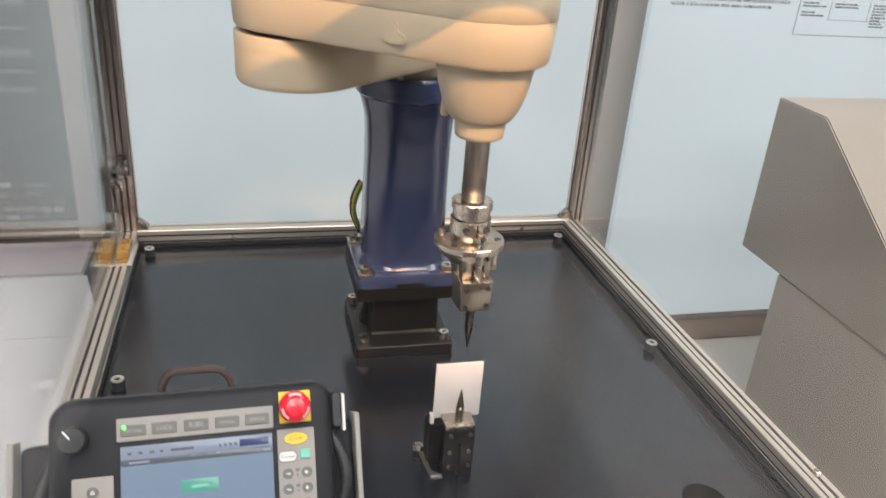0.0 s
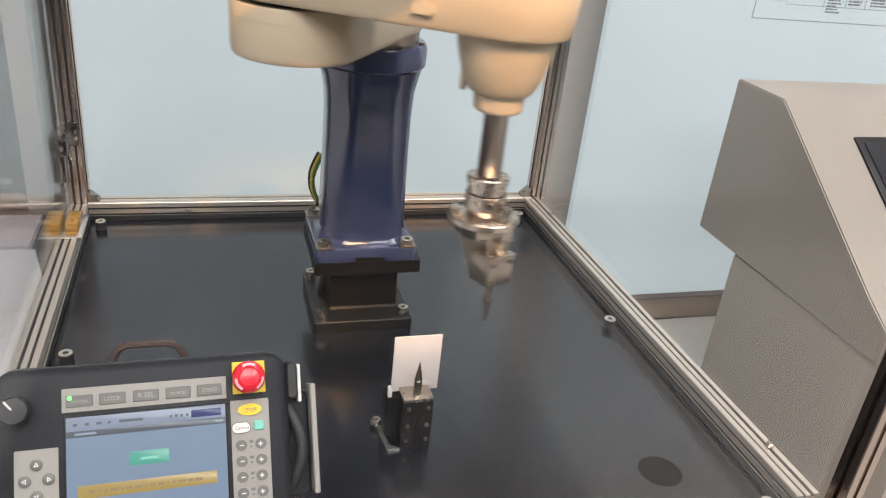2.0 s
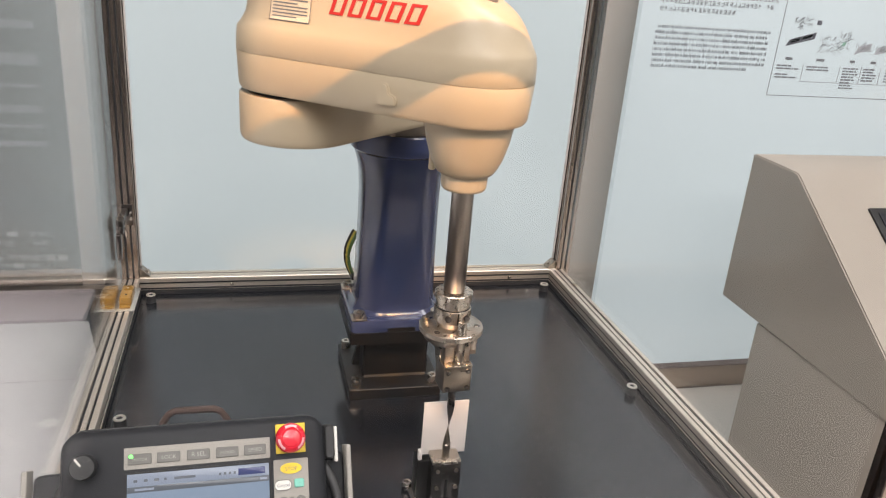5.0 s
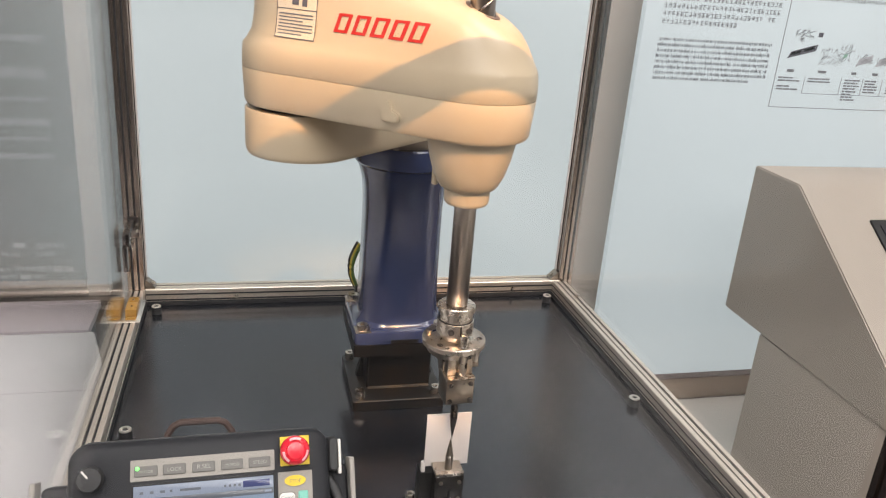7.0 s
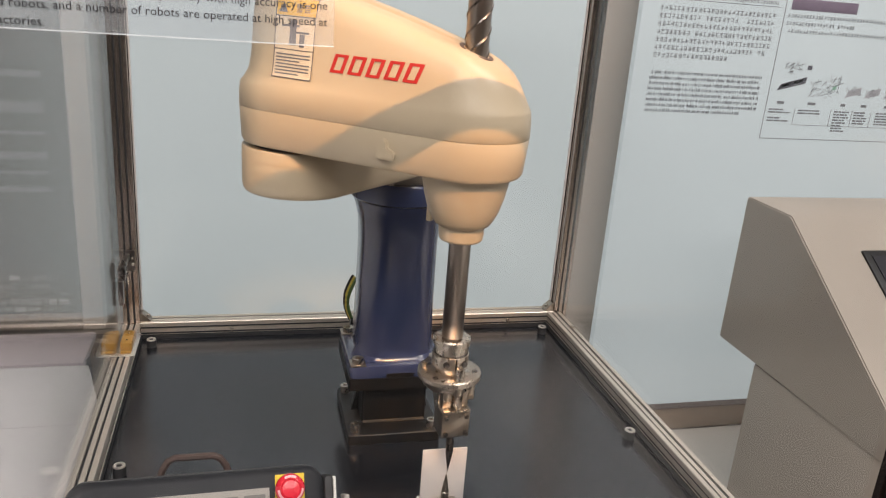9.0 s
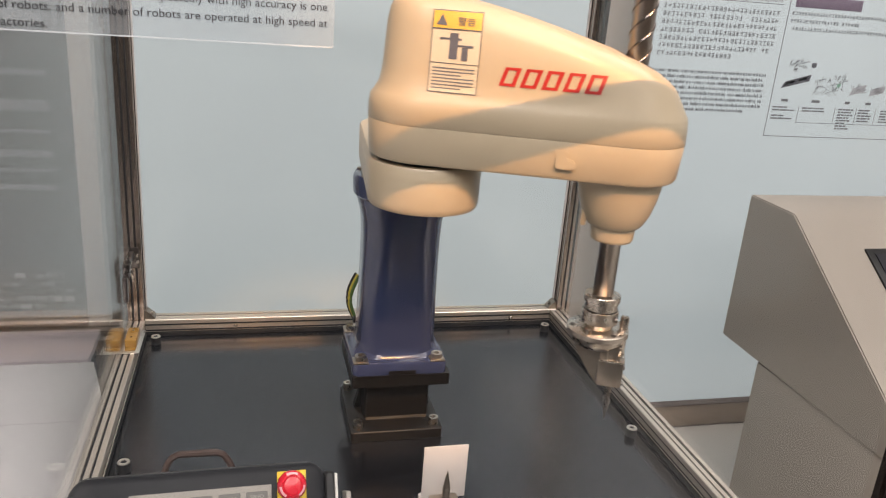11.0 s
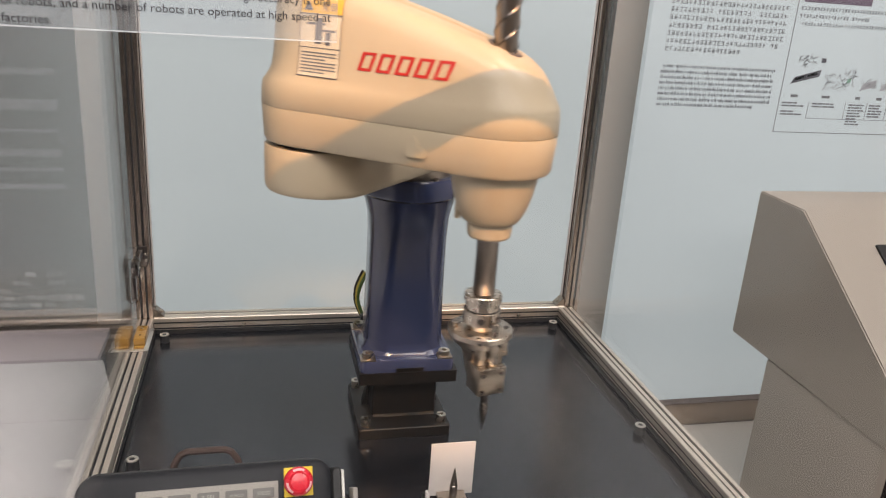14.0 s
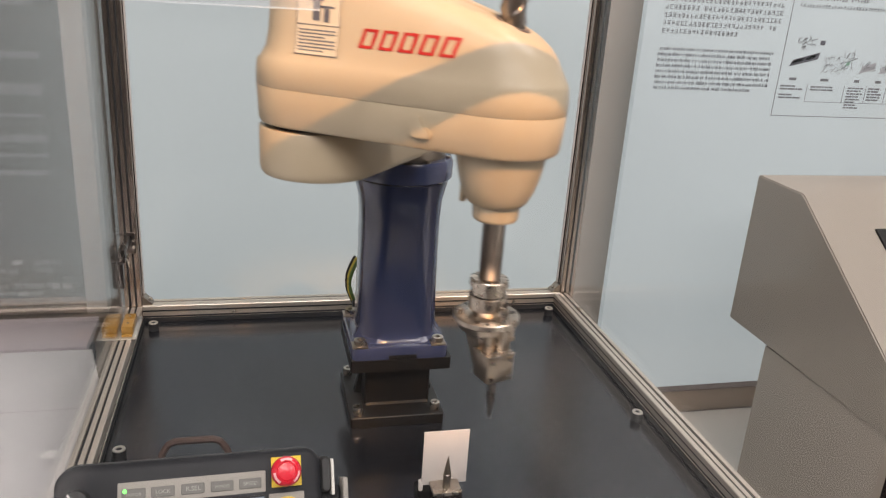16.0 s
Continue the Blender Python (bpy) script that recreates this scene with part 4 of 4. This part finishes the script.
for k in range(3):
    a0 = k * 2 * math.pi / 3
    pts = [(0.0107 * math.cos(a0 + i * 0.36), 0.0107 * math.sin(a0 + i * 0.36), 0.37 + i * 0.0034) for i in range(46)]
    tube(bm, pts, 0.0012, 6)
part("screw_groove", bm, M_DARK_STEEL, spindle, "dark spiral screw grooves")
hub = part("hub", turned(B(), [(0.012, 0.146), (0.0180, 0.1455), (0.0190, 0.1445), (0.0190, 0.1385), (0.0172, 0.1380), (0.0172, 0.1290), (0.0188, 0.1283), (0.0188, 0.1150), (0.0165, 0.1145), (0.0145, 0.1085)], n=40), M_STEEL, spindle, "polished clamp hub")
part("clamp_slit", box(B(), -0.0008, 0.0008, -0.0192, -0.012, 0.1155, 0.128), M_BLACK, hub)
# Black ring puts shade into the hub's groove.
part("clamp_groove", turned(B(), [(0.0174, 0.1300), (0.0178, 0.1296), (0.0178, 0.1286), (0.0174, 0.1284)], n=40), M_BLACK, hub, "black ring painted as shade in the hub's groove")
for x in (-0.010, 0.009):
    bm = turned(B(), [(0.0032, 0), (0.0032, 0.003), (0.0016, 0.0032)], n=14)
    bm.transform(pose(x, -0.0158, 0.122, 90, 0, 0))
    part("screw", bm, M_DARK_STEEL, hub)
disc = part("disc", turned(B(), [(0.014, 0.1085), (0.0315, 0.1082), (0.0325, 0.1074), (0.0325, 0.1025), (0.0318, 0.1017), (0.0285, 0.1010), (0.0270, 0.0945), (0.0225, 0.0935), (0.0205, 0.0885), (0.012, 0.088)], n=48), M_STEEL, spindle, "polished flange disc")
for k in range(6):
    a = radians(40 + k * 60)
    top = 0.1135 if k == 2 else 0.1087
    x, y = 0.0262 * math.cos(a), 0.0262 * math.sin(a)
    part("screw", loft(B(), [ring(0.0031, 0.1082, x, y, 14), ring(0.0031, top, x, y, 14), ring(0.0017, top, x, y, 14), ring(0.0016, top - 0.0004, x, y, 14)]), M_DARK_STEEL if k != 2 else M_NICKEL, disc)
OY = -0.0205
BW = 0.0147
holder = part("tool_block", box(B(), -BW, BW, OY - 0.0115, OY + 0.0150, 0.0475, 0.0755, 0.0010), M_NICKEL, spindle, "nickel-plated tool block")
part("block_cover", box(B(), -BW - 0.0004, BW + 0.0004, OY - 0.0120, OY + 0.0153, 0.0756, 0.0772, 0.0004), M_STEEL, holder)
bm = box(B(), -0.0130, -0.0030, OY - 0.004, OY + 0.014, 0.0773, 0.1050, 0.0010)
box(bm, 0.0060, 0.0140, OY - 0.004, OY + 0.012, 0.0773, 0.1010, 0.0010)
box(bm, -0.0145, 0.0145, OY + 0.006, OY + 0.0150, 0.0773, 0.0930, 0.001)
part("bracket", bm, M_NICKEL, holder, "machined mounting bracket")
part("clamp_rod", turned(B(), [(0.0030, 0.0773), (0.0046, 0.0800), (0.0046, 0.1205), (0.0040, 0.1225), (0.0026, 0.1230)], 0.002, OY - 0.006, 20), M_STEEL, holder, "bright upright rod")
part("side_screw", turned(B(), [(0.0045, 0.088), (0.0045, 0.098), (0.003, 0.0985)], 0.0185, OY + 0.004, 16), M_STEEL, holder)
part("side_tab", box(B(), 0.0146, 0.0215, OY - 0.001, OY + 0.009, 0.0830, 0.0879, 0.0006), M_NICKEL, holder)
for x in (-0.0105, 0.0105):
    for z in (0.0520, 0.0705):
        bm = turned(B(), [(0.0025, 0), (0.0025, 0.0014), (0.0012, 0.0018)], n=12)
        bm.transform(pose(x, OY - 0.0115, z, 90, 0, 0))
        part("screw", bm, M_DARK_STEEL, holder)
bm = prism(B(), [(OY + 0.0152, 0.0480), (OY + 0.0152, 0.0880), (0.0215, 0.0880), (0.0160, 0.0790), (0.0040, 0.0600)], -0.0110, 0.0110)
part("web", bm, M_NICKEL, holder, "sloping web up to the disc")
part("needle", turned(B(), [(0.0003, 0.0), (0.0014, 0.0070), (0.0030, 0.0160), (0.0037, 0.0215), (0.0040, 0.0240), (0.0040, 0.0472)], 0.0, OY, 24), M_DARK_STEEL, spindle, "dark pointed steel needle")

for o in (spindle, *spindle.children_recursive):
    o.data.transform(Matrix.Scale(1.04, 4))

# ---- teach pendant ----
pend = thing("teach_pendant", pose(-0.1599, -0.663, 0.9738, 55.68, 1.08, 2.27), "charcoal robot teach pendant with touch screen and red stop button", "teach pendant")


def pp_part(name, bm, material, parent=None, label=""):
    return part(name, bm, material, parent or pend, label, world_space=False)


def slab(u0, u1, v0, v1, h0, h1, r=0.003, bevel=0.0008):
    bm = loft(B(), [rounded(u1 - u0, v1 - v0, r, h, (u0 + u1) / 2, (v0 + v1) / 2) for h in (h0, h1 - bevel)] + [rounded(u1 - u0 - 2 * bevel, v1 - v0 - 2 * bevel, max(r - bevel, 0.0003), h1, (u0 + u1) / 2, (v0 + v1) / 2)])
    return bm


case = pp_part("case", loft(B(), [rounded(0.214 + dw, 0.148 + dw, 0.017, h, -0.0765, -0.0570, 8) for dw, h in ((-0.012, -0.042), (0.0, -0.034), (0.003, -0.012), (0.002, -0.006), (-0.003, -0.0025), (-0.010, -0.0005))]), M_CASE, label="charcoal moulded case")
pp_part("rim", loft(B(), [rounded(0.2195, 0.1535, 0.019, h, -0.0765, -0.0570, 8) for h in (-0.024, -0.020)]), M_BLACKRUB)
top_keys = pp_part("key_strip", slab(-0.1357, -0.0168, -0.0156, 0.0021, -0.0006, 0.0004, 0.001, 0.0003), M_KEYPANEL)
for k, u in enumerate((-0.1325, -0.1097, -0.0858, -0.0622, -0.0390)):
    key = pp_part("key", slab(u, u + 0.0185, -0.0118, -0.0032, 0.0004, 0.0016, 0.001, 0.0004), M_KEY, top_keys)
    text = ("MOTOR", "LOCK", "R.SEL", "M.MOD", "SPEED")[k]
    words("key_text", text, 0.005, pose(u + 0.0035, -0.0090, 0.0019), M_DIMPRINT, top_keys, 0.0115)
pp_part("led", turned(B(), [(0.0017, 0.0016), (0.0017, 0.0022), (0.0008, 0.0026)], -0.1300, -0.0050, 14), M_LED, top_keys, "lit green lamp")
sf = pp_part("screen_surround", slab(-0.1345, -0.0165, -0.1200, -0.0181, -0.0006, 0.0002, 0.0008, 0.0002), M_BLACK)
pp_part("screen", slab(-0.1330, -0.0182, -0.1180, -0.0196, 0.0002, 0.0006, 0.0005, 0.0001), M_SCREEN, sf, "lit blue touch screen")
pp_part("screen_toolbar", slab(-0.1328, -0.0184, -0.0295, -0.0198, 0.0007, 0.0009, 0.0003, 0.0001), M_SCREEN_BAR, sf)
pp_part("screen_title", slab(-0.1328, -0.0184, -0.0345, -0.0298, 0.0007, 0.0009, 0.0003, 0.0001), M_SCREEN_GREY, sf)
pp_part("screen_field", slab(-0.0440, -0.0215, -0.0278, -0.0222, 0.0010, 0.0011, 0.0003, 0.0001), M_SCREEN_NAVY, sf)
bm = B()
for u, w in ((-0.128, 0.003), (-0.120, 0.003), (-0.112, 0.004), (-0.104, 0.002), (-0.096, 0.017), (-0.060, 0.002), (-0.056, 0.002), (-0.052, 0.002), (-0.048, 0.002)):
    box(bm, u, u + w, -0.0262, -0.0242, 0.0010, 0.0011)
pp_part("screen_icons", bm, M_SCREEN_GREY, sf)
bm = box(B(), -0.127, -0.112, -0.0330, -0.0313, 0.0010, 0.0011)
box(bm, -0.026, -0.020, -0.0330, -0.0313, 0.0010, 0.0011)
pp_part("screen_icons", bm, M_SCREEN_BAR, sf)
pp_part("screen_button", slab(-0.0895, -0.0610, -0.0592, -0.0490, 0.0007, 0.0011, 0.0003, 0.0001), M_SCREEN_GREEN, sf)
pp_part("button_print", box(B(), -0.0815, -0.0685, -0.0556, -0.0536, 0.0012, 0.0013), M_TEAL, sf)
pp_part("screen_message", slab(-0.1255, -0.0262, -0.0795, -0.0700, 0.0007, 0.0011, 0.0003, 0.0001), M_SCREEN_AMBER, sf)
bm = B()
rng = random.Random(9)
u = -0.118
while u < -0.036:
    w = rng.uniform(0.002, 0.007)
    box(bm, u, u + w, -0.0760, -0.0738, 0.0012, 0.0013)
    u += w + 0.0012
pp_part("message_print", bm, mat("dim_amber_print", (0.20, 0.14, 0.06), 0.6), sf)
ks2 = pp_part("jog_key_strip", slab(-0.0143, 0.0156, -0.1200, -0.0179, -0.0006, 0.0004, 0.001, 0.0003), M_KEYPANEL)
bm = loft(B(), [[(0.0005 + 0.0092 * math.cos(a), -0.0258 + 0.0046 * math.sin(a), h) for a in (2 * math.pi * i / 28 for i in range(28))] for h in (0.0004, 0.0018)])
pp_part("stop_key", bm, M_YELLOW, ks2, "yellow oval key")
words("key_text", "STOP", 0.005, pose(-0.0046, -0.0276, 0.0021), M_INK, ks2, 0.0102)
bm = loft(B(), [rounded(w, d, d / 2 - 0.0001, h, -0.0066, -0.0395, 8) for w, d, h in ((0.0150, 0.0092, 0.0004), (0.0150, 0.0092, 0.0012))])
pp_part("cancel_key_rim", bm, M_KEY, ks2)
bm = loft(B(), [rounded(w, d, d / 2 - 0.0001, h, -0.0066, -0.0395, 8) for w, d, h in ((0.0136, 0.0078, 0.0012), (0.0136, 0.0078, 0.0020))])
pp_part("cancel_key", bm, M_PRINT, ks2, "pale oval key")
words("key_text", "Cancel", 0.004, pose(-0.0120, -0.0408, 0.0023), M_INK, ks2, 0.0108)
pp_part("ok_key", slab(0.0030, 0.0115, -0.0425, -0.0350, 0.0004, 0.0018, 0.0015), M_TEAL, ks2, "teal key")
for k in range(6):
    v = -0.0532 - 0.01235 * k
    for u, s in ((-0.0066, "-"), (0.0078, "+")):
        d = 0.0042
        pts = [(u + d * math.cos(a) * (1.15 if math.cos(a) * (1 if s == "+" else -1) > 0 else 0.95), v + d * math.sin(a)) for a in (2 * math.pi * i / 20 for i in range(20))]
        key = pp_part("jog_key", loft(B(), [[(x, y, 0.0004) for x, y in pts], [(x, y, 0.0017) for x, y in pts]]), M_KEY, ks2)
        bm = box(B(), u - 0.0017, u + 0.0017, v - 0.0004, v + 0.0004, 0.0018, 0.0020)
        if s == "+":
            box(bm, u - 0.0004, u + 0.0004, v - 0.0017, v + 0.0017, 0.0018, 0.00205)
        pp_part("key_mark", bm, M_PRINT, ks2)
    bm = box(B(), -0.0008, 0.0024, v + 0.0012, v + 0.0034, 0.0005, 0.0006)
    box(bm, 0.0000, 0.0015, v - 0.0024, v - 0.0008, 0.0005, 0.0006)
    pp_part("key_print", bm, M_KEY, ks2)
pad = pp_part("cursor_pad", slab(-0.1676, -0.1381, -0.1100, -0.0400, -0.0006, 0.0004, 0.001, 0.0003), M_KEYPANEL)
for u, v, a in ((-0.1528, -0.0512, 0), (-0.1607, -0.0622, 90), (-0.1447, -0.0622, -90), (-0.1528, -0.0738, 180)):
    pp_part("cursor_key", turned(B(), [(0.0042, 0.0004), (0.0042, 0.0014), (0.0037, 0.0018)], u, v, 24), M_KEY, pad)
    tri = [(0.0021 * math.cos(radians(90 + a + 120 * k)), 0.0021 * math.sin(radians(90 + a + 120 * k))) for k in range(3)]
    sml = [(x * 0.5, y * 0.5) for x, y in tri]
    pp_part("key_mark", loft(B(), [[(u + x, v + y, 0.00195) for x, y in tri], [(u + x, v + y, 0.00195) for x, y in sml]], cap=False), M_PRINT, pad)
kn = pp_part("selector_knob", turned(B(), [(0.0104, -0.001), (0.0104, 0.002), (0.0100, 0.0105), (0.0092, 0.0120), (0.002, 0.0124)], -0.1660, -0.0104, 32), M_BLACKRUB, label="black selector knob with white pointer")
bm = box(B(), -0.0007, 0.0007, 0.0015, 0.0092, 0.0125, 0.0128)
bm.transform(pose(-0.1660, -0.0104, 0, 0, 0, 38))
pp_part("pointer", bm, M_PRINT, kn)
es = pp_part("stop_plate", slab(-0.0119, 0.0137, -0.0130, 0.0123, -0.0006, 0.0012, 0.0006, 0.0003), M_YELLOW, label="yellow square plate")
pp_part("stop_button", turned(B(), [(0.0085, 0.0012), (0.0085, 0.0060), (0.0122, 0.0075), (0.0128, 0.0100), (0.0125, 0.0150), (0.0108, 0.0180), (0.0085, 0.0192), (0.0078, 0.0186), (0.0072, 0.0196), (0.001, 0.0202)], 0.0, 0.0, 48), M_RED, es, "red mushroom stop button")
for a0 in (62, 182, 302):
    outer = [(0.0113 * math.cos(radians(a0 + 7 * i)), 0.0113 * math.sin(radians(a0 + 7 * i))) for i in range(9)]
    inner = [(x * 0.82, y * 0.82) for x, y in outer]
    bm = B()
    loft(bm, [[(x, y, 0.0181) for x, y in outer], [(x, y, 0.0196) for x, y in inner]], cap=False, closed=False)
    pp_part("arrow_mark", bm, M_PINK, es)
pp_part("enable_switch", loft(B(), [rounded(0.009, 0.031, 0.004, h, 0.0355, -0.0060, 5) for h in (-0.028, -0.004)] + [rounded(0.006, 0.027, 0.0028, -0.0015, 0.0355, -0.0060, 5)]), M_BLACKRUB, label="black rubber thumb switch")
pp_part("switch_guard", slab(0.0402, 0.0432, -0.0240, 0.0070, -0.034, -0.006, 0.0012), M_PRINT)
for u0, u1, s in ((0.0285, 0.050, 1), (-0.207, -0.182, -1)):
    pp_part("side_grip", slab(u0, u1, -0.102, -0.0150, -0.048, -0.020, 0.006, 0.002), M_CASE)
    us = u1 + 0.0005 if s > 0 else u0 - 0.0065
    pp_part("grip_bar", slab(us, us + 0.0045, -0.0990, -0.0100, -0.030, -0.0060, 0.0012), M_KEYPANEL, label="beige grip bar")
    uc = 0.038 if s > 0 else -0.189
    pts = [(uc - s * 0.006 + s * 0.010 * math.sin(math.pi * i / 12), -0.0270 - 0.066 * i / 12, -0.016 + 0.008 * math.sin(math.pi * i / 12)) for i in range(13)]
    pp_part("hand_strap", tube(B(), pts, 0.0045, 10), M_BLACKRUB, label="black looped carrying strap")
st = pp_part("stand", loft(B(), [rounded(0.12, 0.012, 0.003, h, -0.0765, -0.12) for h in (-0.075, -0.043)]), M_DARK_STEEL, label="dark steel support foot")
bm = box(B(), -0.20, -0.10, -0.715, -0.660, T, T + 0.006, 0.001)
box(bm, -0.17, -0.155, -0.700, -0.672, T + 0.006, 0.86, 0.001)
hold = part("holder", bm, M_DARK_STEEL, pend, "steel holder fixed to the worktop")


# ---- what moves ----
A1, A2, B1, B2 = 222.8, 318.6, 266.8, 337.7   # the two joint poses: over the pin, and at the far side
UP, DOWN = 0.955, 0.9065                        # the needle tip's heights


def ease(rows, t):
    """Rows of time and value, joined by soft steps."""
    if t <= rows[0][0]:
        return rows[0][1]
    for (t0, v0), (t1, v1) in zip(rows, rows[1:]):
        if t <= t1:
            u = (t - t0) / (t1 - t0)
            return v0 + (v1 - v0) * u * u * (3 - 2 * u)
    return rows[-1][1]


SWING = [(0, 0), (1.69, 0), (2.51, 1), (3.31, 1), (4.18, 0), (6.08, 0), (6.42, 1), (6.50, 1), (6.82, 0), (7.15, 0), (7.43, 1), (7.57, 1), (7.87, 0), (8.18, 0), (8.48, 1), (8.62, 1), (8.92, 0),
         (9.23, 0), (9.53, 1), (9.67, 1), (9.97, 0), (10.28, 0), (10.58, 1), (10.90, 1), (11.75, 0), (13.80, 0), (14.68, 1), (15.33, 1), (16.28, 0)]
LIFT = [(0, UP), (0.22, UP), (0.75, DOWN), (1.28, DOWN), (1.55, UP), (2.65, UP), (2.85, 0.909), (3.05, 0.909), (3.25, UP), (4.35, UP), (4.95, DOWN), (5.75, DOWN), (6.1, UP), (6.42, UP), (6.47, 0.909), (6.56, UP), (6.78, UP), (6.92, DOWN), (7.02, DOWN), (7.2, UP), (7.44, UP), (7.50, 0.909), (7.58, UP),
        (7.83, UP), (7.97, DOWN), (8.08, DOWN), (8.22, UP), (8.48, UP), (8.54, 0.909), (8.62, UP), (8.88, UP), (9.02, DOWN), (9.13, DOWN), (9.27, UP), (9.53, UP), (9.59, 0.909), (9.67, UP), (9.93, UP), (10.07, DOWN), (10.18, DOWN), (10.32, UP), (12.15, UP), (12.75, DOWN), (13.35, DOWN), (13.65, UP),
        (14.75, UP), (14.95, 0.909), (15.15, 0.909), (15.35, UP), (16.0, UP)]
TOOL_A, TOOL_B = 4.0, 66.0


def motions():
    first, second, tool = [], [], []
    for k in range(0, 161):
        t = k / 10
        s, z = ease(SWING, t), ease(LIFT, t)
        a, b = A1 + (B1 - A1) * s, A2 + (B2 - A2) * s
        ex, ey = JX + L1 * math.cos(radians(a)), JY + L1 * math.sin(radians(a))
        sx, sy = ex + L2 * math.cos(radians(b)), ey + L2 * math.sin(radians(b))
        first.append((t, pose(JX, JY, 0, 0, 0, a)))
        second.append((t, pose(ex, ey, 0, 0, 0, b)))
        tool.append((t, pose(sx, sy, z, 0, 0, TOOL_A + (TOOL_B - TOOL_A) * s)))
    walk(link1, first)
    walk(link2, second)
    walk(spindle, tool)


motions()
